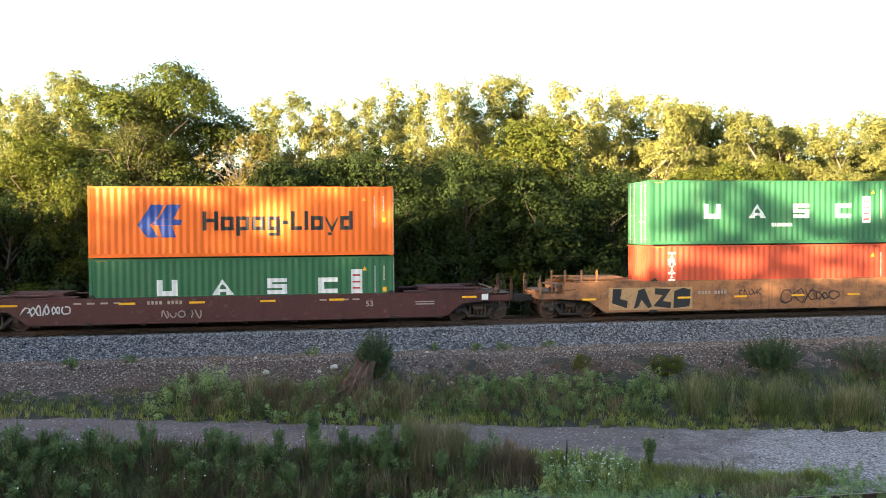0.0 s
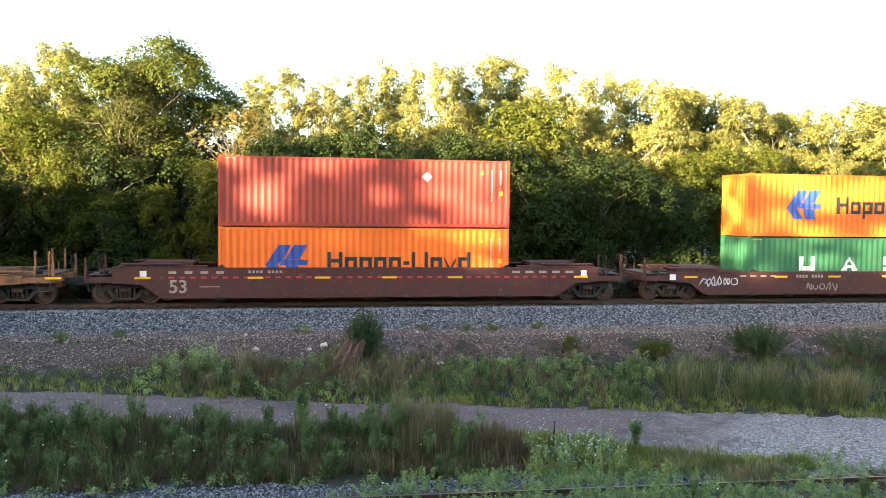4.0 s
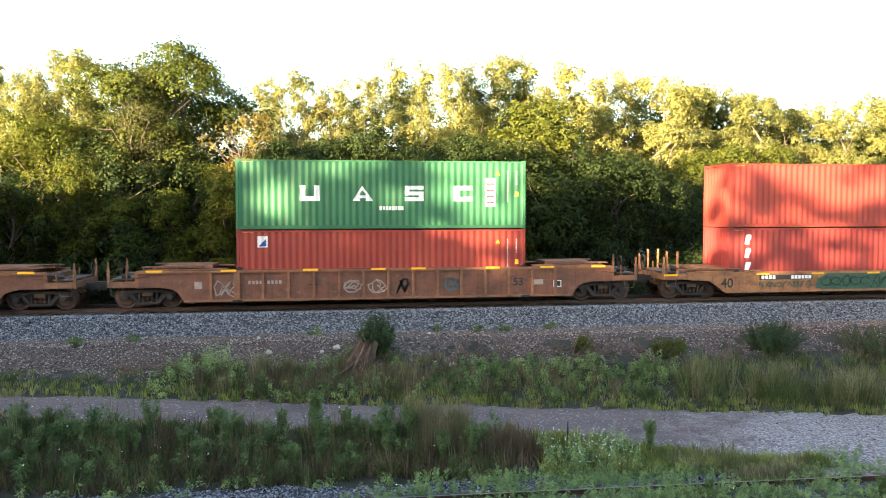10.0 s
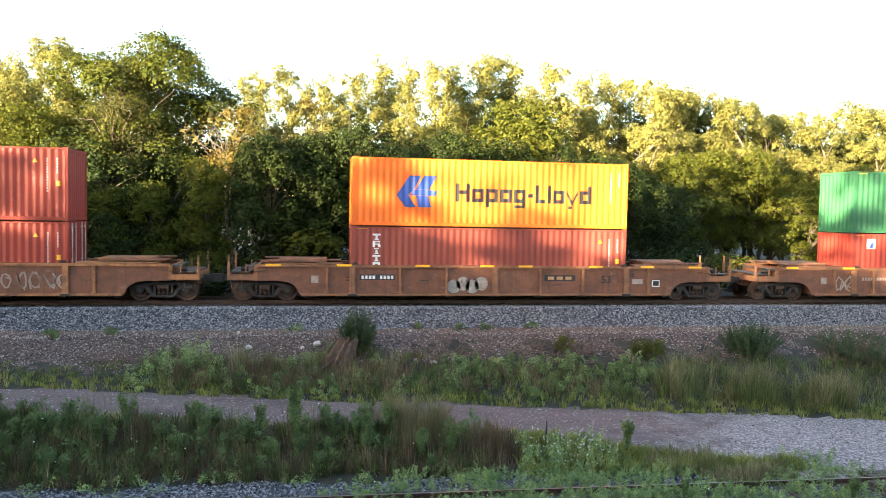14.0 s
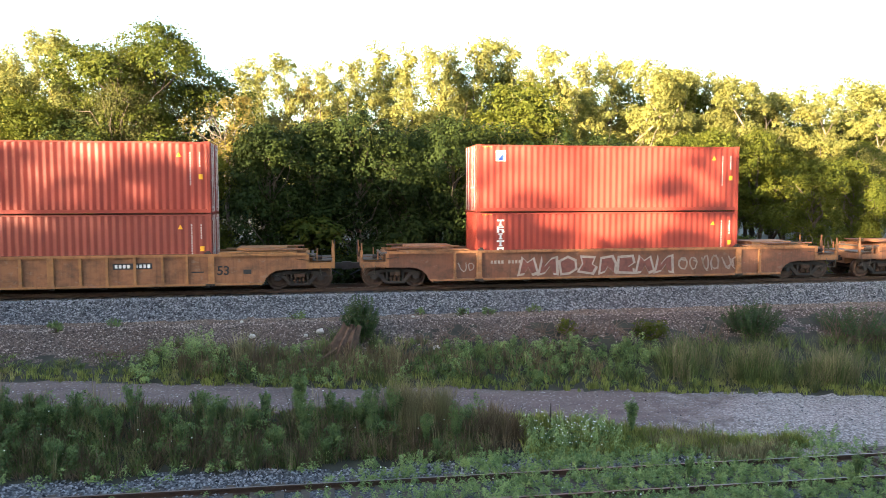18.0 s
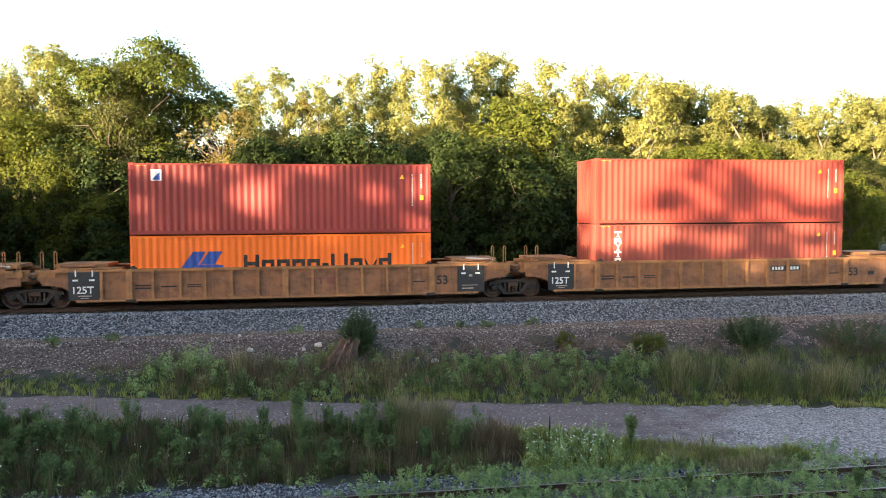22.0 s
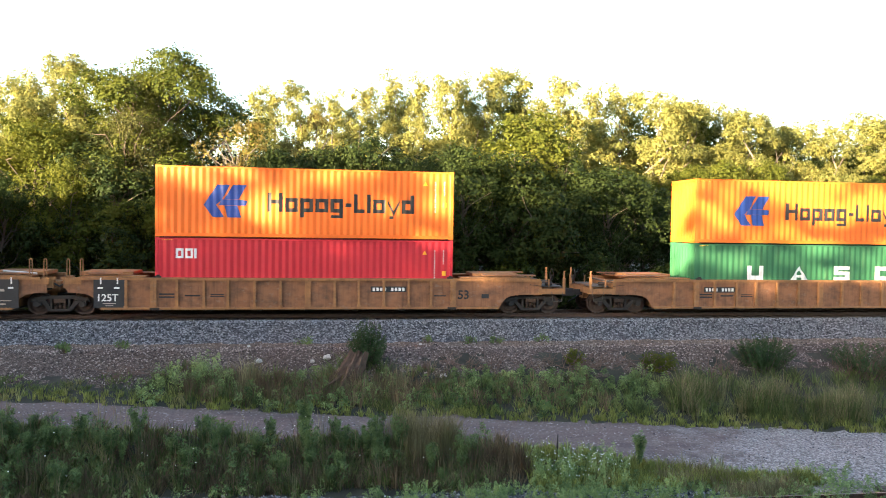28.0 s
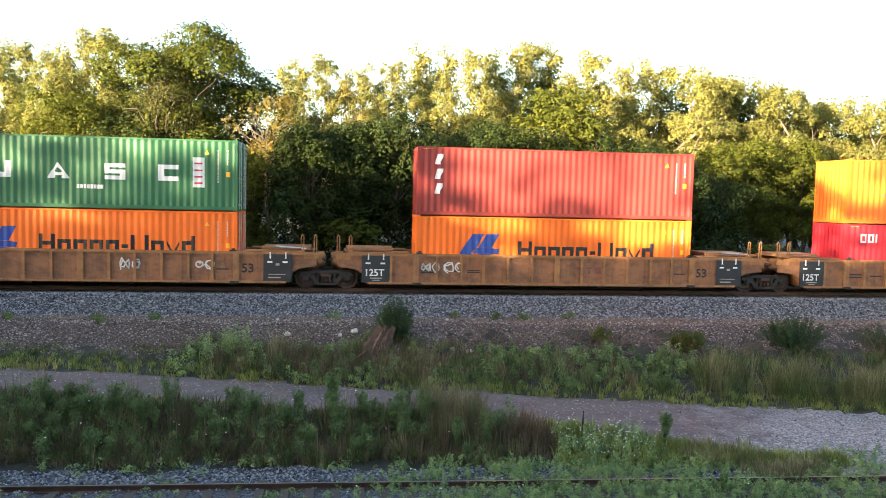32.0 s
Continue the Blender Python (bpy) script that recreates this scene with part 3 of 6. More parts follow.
def make_tree(name, label, seed, height, lobes, n_clumps, per, spread, leaf, leaf_mat, bark_mat, trunk_r=0.2, lean=0.0, bare=0, thin=False, limbs=99):
    """A tree: tapered trunk with limbs to the lobes, and a crown of leaves in clumps."""
    rg = np.random.default_rng(seed)
    t = tagged(new(name), label, "tree" if height > 3.5 else "shrub")
    bm = bmesh.new()
    top = np.array([lean, 0, height * 0.82])
    branch(bm, (0, 0, -0.3), top, trunk_r, trunk_r * 0.2, rg, 6, 8)
    for lx, ly, lz, rx, rz in lobes[:limbs]:
        k = min(0.85, max(0.15, (lz - rz * 0.8) / height))
        start = np.array([lean * k, 0, height * 0.82 * k])
        branch(bm, start, (lx, ly, lz), trunk_r * 0.42 * (1 - 0.5 * k), 0.02, rg, 3, 4)
        for _ in range(1):
            d = rg.normal(0, 0.6, 3)
            branch(bm, (lx, ly, lz), (lx + d[0] * rx, ly + d[1] * rx, lz + abs(d[2]) * rz), 0.03, 0.008, rg, 2, 4)
    for _ in range(bare):
        a = rg.uniform(0, math.tau)
        s = np.array([0, 0, height * rg.uniform(0.45, 0.75)])
        branch(bm, s, s + np.array([math.cos(a) * 1.8, math.sin(a) * 1.2, rg.uniform(0.6, 2.2)]), 0.05, 0.012, rg, 4, 5)
    part("trunk", bm, M[bark_mat], t)
    p, d = crown_points(lobes, n_clumps, per, spread, rg)
    v, f = leaves_at(p, d, leaf, rg, thin=thin, messy=0.38)
    ob_of("crown", tri_mesh("crown", v, f), M[leaf_mat], t)
    return t


def lobes_round(rg, n, R, z0, z1, r, flat=0.8):
    out = []
    for i in range(n):
        a, k = rg.uniform(0, math.tau), math.sqrt(rg.uniform(0, 1))
        z = rg.uniform(z0, z1)
        w = math.sqrt(max(0.08, 1 - (2 * (z - z0) / (z1 - z0) - 0.85) ** 2 / 1.6))
        rr = r * rg.uniform(0.7, 1.25)
        out.append((math.cos(a) * k * R * w, math.sin(a) * k * R * w, z, rr, rr * flat))
    return out


def lobes_tall(rg, n, R, z0, z1, r):
    out = []
    for i in range(n):
        t = (i + rg.uniform(0, 1)) / n
        z = z0 + (z1 - z0) * t
        w = R * (1.05 - 0.8 * t)
        a = rg.uniform(0, math.tau)
        rr = r * rg.uniform(0.6, 1.1) * (1.1 - 0.55 * t)
        out.append((math.cos(a) * w * rg.uniform(0.2, 1), math.sin(a) * w * rg.uniform(0.2, 1), z, rr, rr * 1.25))
    return out


g = np.random.default_rng(3)
PROTO = {}
PROTO["oak"] = (make_tree("oak_tree", "large round-crowned tree with glossy dark green leaves", 11, 13.0, lobes_round(g, 38, 3.7, 3.2, 12.0, 1.3), 1150, 50, 0.29, 0.075, "leaf_oak", "bark", 0.32, thin=True), 13.3)
PROTO["dark"] = (make_tree("broadleaf_tree", "dense dark green broadleaf tree in the shade", 12, 9.0, lobes_round(g, 24, 3.2, 1.2, 8.0, 1.25), 520, 42, 0.30, 0.085, "leaf_shaded", "bark", 0.2, thin=True), 9.3)
PROTO["dark2"] = (make_tree("broadleaf_tree", "bushy dark green tree hung with drooping twigs", 13, 8.0, lobes_round(g, 22, 2.6, 0.6, 7.1, 1.1, 1.1), 480, 40, 0.28, 0.08, "leaf_shaded", "bark", 0.18, bare=2, thin=True), 8.3)
PROTO["mid"] = (make_tree("young_tree", "leafy mid-green tree catching evening sun", 14, 9.0, lobes_round(g, 20, 2.4, 1.6, 8.2, 1.1), 600, 24, 0.22, 0.086, "leaf_mid", "bark", 0.17, thin=True), 9.2)
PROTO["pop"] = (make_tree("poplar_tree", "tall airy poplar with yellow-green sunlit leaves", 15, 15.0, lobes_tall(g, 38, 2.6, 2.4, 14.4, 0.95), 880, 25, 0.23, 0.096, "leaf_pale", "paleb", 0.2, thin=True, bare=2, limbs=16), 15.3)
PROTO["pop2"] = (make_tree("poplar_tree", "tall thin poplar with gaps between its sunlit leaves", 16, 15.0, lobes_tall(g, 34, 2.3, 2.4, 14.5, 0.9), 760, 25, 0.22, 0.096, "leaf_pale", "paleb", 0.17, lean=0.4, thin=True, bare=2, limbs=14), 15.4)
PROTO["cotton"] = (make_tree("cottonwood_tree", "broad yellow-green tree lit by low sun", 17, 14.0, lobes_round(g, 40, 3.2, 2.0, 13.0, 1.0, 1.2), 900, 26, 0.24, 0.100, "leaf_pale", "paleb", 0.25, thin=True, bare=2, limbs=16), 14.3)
PROTO["dull"] = (make_tree("olive_tree", "dull olive-green tree with fine leaves", 18, 11.0, lobes_round(g, 22, 2.2, 3.6, 10.3, 0.95), 420, 40, 0.34, 0.062, "leaf_dull", "bark", 0.2, bare=6, thin=True), 11.2)
PROTO["ochre"] = (make_tree("dying_tree", "half-bare tree with ochre leaves and pale branches", 19, 8.5, lobes_round(g, 12, 1.9, 4.8, 8.2, 0.6), 110, 26, 0.28, 0.085, "leaf_autumn", "paleb", 0.14, bare=14), 8.6)
# one vine tree with shade in its leaf colour, one with sun
PROTO["vine"] = (make_tree("vine_covered_tree", "tree smothered in hanging vines with small leaves", 20, 7.5, lobes_round(g, 20, 1.7, 0.6, 6.8, 0.85, 1.5), 460, 38, 0.25, 0.075, "leaf_shaded", "bark", 0.16, bare=2, thin=True), 7.9)
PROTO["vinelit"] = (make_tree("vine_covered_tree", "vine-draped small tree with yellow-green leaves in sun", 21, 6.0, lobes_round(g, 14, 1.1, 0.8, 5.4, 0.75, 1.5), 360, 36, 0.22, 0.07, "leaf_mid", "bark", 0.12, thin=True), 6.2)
PROTO["shrub"] = (make_tree("shrub", "low leafy green shrub at the edge of the wood", 22, 2.6, lobes_round(g, 10, 1.2, 0.4, 2.2, 0.6, 0.9), 120, 26, 0.22, 0.085, "leaf_shaded", "bark", 0.05, thin=True), 2.7)
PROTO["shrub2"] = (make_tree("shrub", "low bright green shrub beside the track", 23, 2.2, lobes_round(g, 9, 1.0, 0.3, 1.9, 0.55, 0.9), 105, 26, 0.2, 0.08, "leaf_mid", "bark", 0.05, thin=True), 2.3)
PROTO["back"] = (make_tree("broadleaf_tree", "shaded leafy tree deep in the wood", 24, 9.0, lobes_round(g, 22, 2.9, 0.6, 8.4, 1.25), 300, 22, 0.42, 0.15, "leaf_shaded", "bark", 0.2, thin=True), 9.3)
PROTO["far"] = (make_tree("cottonwood_tree", "sunlit leafy tree deep behind the first row", 25, 13.0, lobes_round(np.random.default_rng(77), 24, 3.1, 2.6, 12.3, 1.25), 260, 22, 0.42, 0.15, "leaf_mid", "paleb", 0.22, thin=True, limbs=12), 13.3)

# kind, x, y, height of the top above the rails, width factor
# the large trees that rise over the rest
TALL_TREES = [
    ("oak", -9.8, 46, 14.7, 1.06), ("dark2", -11.3, 42.5, 8.6, 1.0), ("dark", -7.6, 43.5, 8.8, 0.8), ("cotton", -17.2, 46, 11.6, 0.9), ("cotton", -21.5, 47, 12.0, 1.0), ("pop2", -14.8, 48, 13.9, 0.9), ("pop", -13.6, 44, 9.6, 1.0),
]
# the middle row, from the big trees to the thicket with shade-darkened leaves
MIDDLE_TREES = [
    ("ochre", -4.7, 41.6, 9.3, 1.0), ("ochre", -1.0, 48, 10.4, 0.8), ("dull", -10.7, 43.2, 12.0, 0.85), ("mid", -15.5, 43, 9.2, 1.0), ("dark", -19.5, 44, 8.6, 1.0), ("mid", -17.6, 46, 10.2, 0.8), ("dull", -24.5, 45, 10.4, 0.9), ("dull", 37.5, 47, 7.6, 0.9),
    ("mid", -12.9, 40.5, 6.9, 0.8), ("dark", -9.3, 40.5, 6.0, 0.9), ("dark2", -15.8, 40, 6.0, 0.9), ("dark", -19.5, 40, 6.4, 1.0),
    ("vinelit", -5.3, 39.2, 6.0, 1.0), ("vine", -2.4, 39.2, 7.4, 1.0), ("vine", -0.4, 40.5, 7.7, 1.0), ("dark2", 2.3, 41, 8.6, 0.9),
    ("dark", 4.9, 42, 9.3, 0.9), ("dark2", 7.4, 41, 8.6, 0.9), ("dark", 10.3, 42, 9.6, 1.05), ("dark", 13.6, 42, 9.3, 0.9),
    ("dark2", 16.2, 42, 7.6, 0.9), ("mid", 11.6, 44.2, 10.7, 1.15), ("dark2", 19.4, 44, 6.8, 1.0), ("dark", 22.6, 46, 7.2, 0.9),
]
# the lower trees where the wood draws back from the track; lighter leaves stand for sun
LOW_TREES = [
    ("mid", 25.6, 50, 8.2, 1.0), ("mid", 29.5, 53, 9.0, 1.0), ("mid", 33.8, 54, 9.0, 1.0), ("mid", 30.4, 42.5, 6.2, 1.0), ("mid", 35.2, 45, 6.4, 1.0),
    ("mid", 39.5, 50, 7.8, 1.0), ("cotton", 44.0, 54, 11.0, 0.9), ("mid", 50.0, 56, 8.5, 1.1),
    ("vinelit", -8.0, 39.2, 4.9, 1.1), ("vinelit", -10.4, 39.0, 4.6, 1.0), ("vinelit", 33.0, 40.5, 4.4, 0.8),
]
WOOD = TALL_TREES + MIDDLE_TREES + LOW_TREES
# the sunlit row behind: x and height of the tops as they would be 68 m away
SKYLINE = ((-29.7, 16.7), (-28.2, 16.4), (-26.0, 16.4), (-24.4, 16.6), (-22.4, 17.8), (-6.5, 16.1), (-4.7, 16.0), (-2.9, 16.5), (-1.1, 15.6), (0.3, 16.0), (3.1, 16.3), (5.9, 17.9), (8.4, 17.8), (10.5, 17.7), (11.9, 18.0), (14.2, 18.7), (16.0, 18.6), (17.9, 18.6), (19.7, 16.1), (21.6, 18.1), (24.1, 17.2), (26.5, 16.9), (30.8, 16.3), (32.3, 16.2), (34.5, 15.7), (37.4, 15.5), (39.7, 15.1), (42.1, 13.9), (43.9, 13.8), (46.9, 14.1), (49.2, 13.5), (52.1, 14.9), (54.2, 14.9), (57.4, 15.4), (61.1, 15.8), (65.0, 15.9))
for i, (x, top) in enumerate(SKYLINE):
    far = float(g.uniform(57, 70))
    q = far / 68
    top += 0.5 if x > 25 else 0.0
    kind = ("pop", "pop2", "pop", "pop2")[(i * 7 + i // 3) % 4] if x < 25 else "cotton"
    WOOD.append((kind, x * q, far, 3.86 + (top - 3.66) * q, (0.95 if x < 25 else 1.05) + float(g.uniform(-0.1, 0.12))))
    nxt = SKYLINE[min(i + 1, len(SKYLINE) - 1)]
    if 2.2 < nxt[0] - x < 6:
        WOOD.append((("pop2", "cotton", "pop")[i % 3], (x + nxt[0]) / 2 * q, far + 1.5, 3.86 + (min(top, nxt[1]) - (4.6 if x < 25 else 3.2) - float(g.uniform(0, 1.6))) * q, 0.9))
    if i % 2 == 0 or x > 25:
        far += 5
        q = far / 68
        WOOD.append(("far", (x + 1.6) * q, far, 3.86 + (top - (8.0 if x < 25 else 5.6) - float(g.uniform(0, 1.5))) * q, 1.0))
# from the middle rightwards the lighter leaf colour stands for deeper sunlight
for i in range(26):
    WOOD.append((("back", "mid")[i % 3 == 0 or i > 13], -30 + i * 3.4 + float(g.uniform(-0.8, 0.8)), 52 + float(g.uniform(-2, 3)) + max(0, i - 12) * 0.6, 7.6 + float(g.uniform(-0.8, 1.0)), 1.1))
# undergrowth along the wood's edge
for i in range(34):
    WOOD.append((("shrub", "shrub", "shrub2")[i % 3], -24 + i * 2.05 + float(g.uniform(-0.6, 0.6)), 37.6 + float(g.uniform(0, 1.6)) + 0.04 * i, 1.1 + float(g.uniform(0, 1.5)), 1.0 + float(g.uniform(0, 0.4))))
# unseen trees added at the camera's back to shade the ground and dapple the train
back_g = np.random.default_rng(5)
PROTO["shade"] = (make_tree("roadside_tree", "tall airy tree standing against the low sun", 31, 18.0, lobes_round(back_g, 44, 3.3, 4.0, 17.4, 0.7), 235, 9, 0.24, 0.26, "leaf_shaded", "bark", 0.2, thin=True, limbs=6), 18.2)
PROTO["hedge"] = (make_tree("hedgerow_tree", "dense broad hedgerow tree behind the bank", 32, 13.0, lobes_round(back_g, 30, 4.2, 0.8, 12.2, 1.6), 300, 14, 0.6, 0.48, "leaf_shaded", "bark", 0.3, thin=True, limbs=5), 13.2)
PROTO["tallshade"] = (make_tree("roadside_tree", "tall tree with a high airy crown on a bare trunk", 33, 20.0, lobes_round(back_g, 13, 3.2, 16.4, 19.6, 0.85), 125, 12, 0.26, 0.25, "leaf_shaded", "bark", 0.17, thin=True, limbs=4), 20.2)
SHADE = [("dark", -24, 8, 4.2, 0.9), ("dark2", -22.5, 13.5, 4.6, 0.9), ("dark", -22.5, 18.5, 4.4, 0.9), ("dark2", -23, 23.5, 4.8, 0.9)]   # unseen low trees added left of the view to darken that side
# how high the row's tops reach along it; from -59.8 to -48 tall bare trunks let the sun through
ROW_X, ROW_TOP = (-150, -87, -86, -79.5, -78.5, -65, -64, -47.5, -46.5, -39, -38, 10), (18.6, 18.6, 15.6, 15.6, 20.0, 20.0, 18.0, 18.0, 17.4, 17.4, 18.6, 18.6)
for i in range(52):
    x = -150 + i * 3.0 + float(back_g.uniform(-1.2, 1.2))
    low = -59.8 < x < -48
    SHADE.append(("tallshade" if low else "shade", x, -14 + float(back_g.uniform(-3, 3)), (22.6 if low else float(np.interp(x, ROW_X, ROW_TOP))) + float(back_g.uniform(-1.6, 1.6)), 1.0))
for i in range(12):
    SHADE.append(("shade", -90 + i * 2.9 + float(back_g.uniform(-1, 1)), -9 + float(back_g.uniform(-1, 1)), (16.4 if i < 3 else 13.6 if i < 9 else 14.4) + float(back_g.uniform(-1.5, 1.5)), 1.0))
# two dense unseen rows that keep the low sun off the ground
for i in range(34):
    SHADE.append(("hedge", -160 + i * 5.2 + float(back_g.uniform(-1, 1)), -23 + float(back_g.uniform(-2, 2)), 14.6 + float(back_g.uniform(-0.8, 0.8)), 1.1))
for i in range(34):
    SHADE.append(("hedge", -161 + i * 5.2 + float(back_g.uniform(-1, 1)), -31 + float(back_g.uniform(-1.5, 1.5)), 14.9 + float(back_g.uniform(-0.8, 0.8)), 1.3))
# lower unseen trees added to keep sun patches off the car sides
for x in (-57.0, -54.3, -51.6, -49.5, -47.5, -45.0):
    SHADE.append(("shade", x, -9 + float(back_g.uniform(-1, 1)), 12.9 + float(back_g.uniform(-0.5, 0.5)), 1.0))
for i in range(5):
    SHADE.append(("shade", -87 + i * 4.2 + float(back_g.uniform(-1, 1)), -18 + float(back_g.uniform(-1.5, 1.5)), 18.2 + float(back_g.uniform(-1.5, 1.5)), 1.0))

PLACED = {}
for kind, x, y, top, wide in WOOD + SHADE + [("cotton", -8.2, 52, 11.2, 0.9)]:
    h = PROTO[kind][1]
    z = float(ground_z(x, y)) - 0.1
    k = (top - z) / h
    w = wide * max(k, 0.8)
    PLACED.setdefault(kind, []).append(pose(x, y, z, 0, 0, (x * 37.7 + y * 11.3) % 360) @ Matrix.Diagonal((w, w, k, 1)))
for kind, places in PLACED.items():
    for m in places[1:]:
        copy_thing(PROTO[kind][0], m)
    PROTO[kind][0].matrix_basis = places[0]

# ---- grass and weeds ----
def blades(name, label, xs, ys, height, width, material, rg, lean=0.35, category="grass", fan=0.75):
    """Bent grass blades of two joints, joined."""
    n = len(xs)
    h = height * rg.uniform(0.55, 1.15, n) if np.isscalar(height) else height * rg.uniform(0.7, 1.1, n)
    w = width * rg.uniform(0.6, 1.3, n)
    a, b = rg.uniform(0, math.tau, n), rg.uniform(0, math.tau, n)
    base = np.stack([xs, ys, ground_z(xs, ys) - 0.03], 1)
    side = np.stack([np.cos(a), np.sin(a) * 0.5, np.zeros(n)], 1) * (w / 2)[:, None]
    away = np.stack([OUT[0], OUT[1], np.zeros(n)], 1)     # away from the tuft's middle
    bend = (away * fan + np.stack([np.cos(b), np.sin(b), np.zeros(n)], 1) * (1 - fan)) * (h * lean * rg.uniform(0.2, 1.4, n))[:, None]
    up = np.stack([np.zeros(n), np.zeros(n), h], 1)
    mid = base + up * 0.6 + bend * 0.35
    tip = base + up + bend - up * 0.12 * rg.uniform(0, 1, (n, 1))
    v = np.stack([base - side, base + side, mid - side * 0.8, mid + side * 0.8, tip], 1)
    k = 5 * np.arange(n)[:, None, None]
    f = k + np.array([[0, 1, 3], [0, 3, 2], [2, 3, 4]])[None]
    return tagged(ob_of(name, tri_mesh(name, v.reshape(-1, 3), f.reshape(-1, 3)), material, label=label), category=category, kind="stuff")


OUT = [None, None]


def tufts(n, per, spread, pick, rg):
    """Points gathered round n tuft centres."""
    x, y = pick(n)
    s = spread * rg.uniform(0.4, 1.3, len(x))
    a, b = rg.normal(0, 1, len(x) * per), rg.normal(0, 1, len(x) * per)
    OUT[0], OUT[1] = a, b
    xs = np.repeat(x, per) + a * np.repeat(s, per) * 0.6
    ys = np.repeat(y, per) + b * np.repeat(s, per) * 0.5
    return xs, ys, np.repeat(rg.uniform(0.55, 1.2, len(x)), per)


def along(f0, f1, x0, x1):
    """Points between two lines over x, a fraction of the way."""
    def pick(n):
        x = rng.uniform(x0, x1, n)
        k = rng.uniform(0, 1, n)
        return x, f0(x) + (f1(x) - f0(x)) * k
    return pick


far_edge = lambda x: np.interp(x, RX, R_FAR)
near_edge = lambda x: np.interp(x, N_X, N_Y)
bank_top = lambda x: 26.75 + 0.25 * np.sin(x * 0.9) - 0.7 * np.clip((x - 4) / 4, 0, 1) + 0.2 * np.sin(x * 2.3)

def round_spots(spots):
    """Points scattered round given middles: x, y, half-width."""
    def pick(n):
        c = np.array(spots)[rng.integers(0, len(spots), n)]
        return c[:, 0] + rng.normal(0, 0.55, n) * c[:, 2], c[:, 1] + rng.normal(0, 0.4, n) * np.minimum(c[:, 2], 0.8)
    return pick


# the strip between the road and the gravel bank
x, y, k = tufts(900, 22, 0.16, along(lambda x: far_edge(x) + 0.15, bank_top, -20, 34), rng)
k = k * (0.3 + 0.7 * np.clip((x + 6.2) / 1.8, 0, 1))
blades("tall_grass", "tall green grass between dirt road and gravel bank", x, y, np.where((x > 2.5) & (x < 11.5), 0.42, 0.58) * k, 0.032, M["grass"], rng, 0.8)
x, y, k = tufts(190, 18, 0.13, along(lambda x: far_edge(x) + 0.25, lambda x: far_edge(x) + 1.3, -4.8, 3.2), rng)
blades("dry_grass", "dry reddish-brown grass stalks in green grass", x, y, 0.78 * k, 0.02, M["stalk"], rng, 0.35)
x, y, k = tufts(120, 14, 0.14, along(lambda x: far_edge(x) + 0.4, bank_top, 3, 10), rng)
blades("dry_grass", "dry straw-coloured grass stalks in green grass", x, y, 0.62 * k, 0.02, M["stalk"], rng, 0.4)
REEDS = [(12.6, 24.7, 0.5), (12.9, 25.2, 0.5), (15.0, 24.4, 0.8), (15.9, 24.3, 0.7), (17.8, 24.0, 0.6), (18.5, 23.9, 0.6), (21.2, 23.4, 0.8), (24.5, 22.9, 1.2), (28.0, 22.2, 1.2), (2.6, 25.6, 0.3), (-2.6, 26.1, 0.3)]
x, y, k = tufts(85, 36, 0.26, round_spots(REEDS), rng)
blades("reed_grass", "high pale reed grass at the foot of the bank", x, y, 1.2 * k, 0.016, M["straw"], rng, 0.3)
x, y, k = tufts(150, 40, 0.28, round_spots(REEDS[:9]), rng)
blades("reed_grass", "high green reed grass at the foot of the bank", x, y, 0.95 * k, 0.020, M["grass"], rng, 0.4)
x, y, k = tufts(950, 16, 0.10, along(lambda x: far_edge(x) - 0.12, lambda x: far_edge(x) + 0.55, -20, 34), rng)
blades("verge_grass", "short bright green grass at the road's edge", x, y, 0.26 * k, 0.028, M["lush"], rng)
# the strip between the siding and the road
lo = lambda x: side_y(x) + 2.35 + 0.2 * np.sin(x * 1.3)
hi = lambda x: np.maximum(near_edge(x) - 0.15, lo(x) + 0.2)
x, y, k = tufts(760, 22, 0.13, along(lo, hi, -13, 4.6), rng)
blades("tall_grass", "tall dark green weeds and grass along the siding", x, y, 0.5 * k, 0.026, M["grass"], rng, 0.75)
x, y, k = tufts(620, 18, 0.16, along(lo, lambda x: lo(x) + 0.75 * (hi(x) - lo(x)), -13, 5.6), rng)
blades("dry_tangle", "tangle of fallen brown stalks under the weeds", x, y, 0.42 * k, 0.02, M["stalk"], rng, 1.5, fan=0.15)
x, y, k = tufts(300, 14, 0.12, along(lo, hi, -13, 5.2), rng)
blades("dry_grass", "dry brown grass stalks along the siding", x, y, 0.78 * k, 0.016, M["stalk"], rng, 0.35)
x, y, k = tufts(60, 10, 0.12, along(lo, hi, -13, 5.0), rng)
blades("dry_grass", "tall pale grass stems standing over the weeds", x, y, 1.2 * k, 0.014, M["straw"], rng, 0.3)
x, y, k = tufts(560, 20, 0.10, along(lambda x: side_y(x) + 1.9, lambda x: np.maximum(near_edge(x) + 0.1, side_y(x) + 2.1), 5.6, 13.6), rng)
blades("verge_grass", "yellow-green grass between siding and road", x, y, 0.42 * k, 0.024, M["lush"], rng)
x, y, k = tufts(420, 12, 0.09, along(lambda x: near_edge(x) - 0.2, lambda x: near_edge(x) + 0.25, -14, 13), rng)
blades("verge_grass", "short grass at the near edge of the road", x, y, 0.2 * k, 0.024, M["lush"], rng)
x, y, k = tufts(85, 32, 0.11, round_spots([(2.75, 21.0, 0.5), (3.3, 20.9, 0.4), (2.3, 21.2, 0.3)]), rng)
blades("plume_grass", "high plumed grass clump beside the road", x, y, 1.3 * k, 0.014, M["straw"], rng, 0.25)
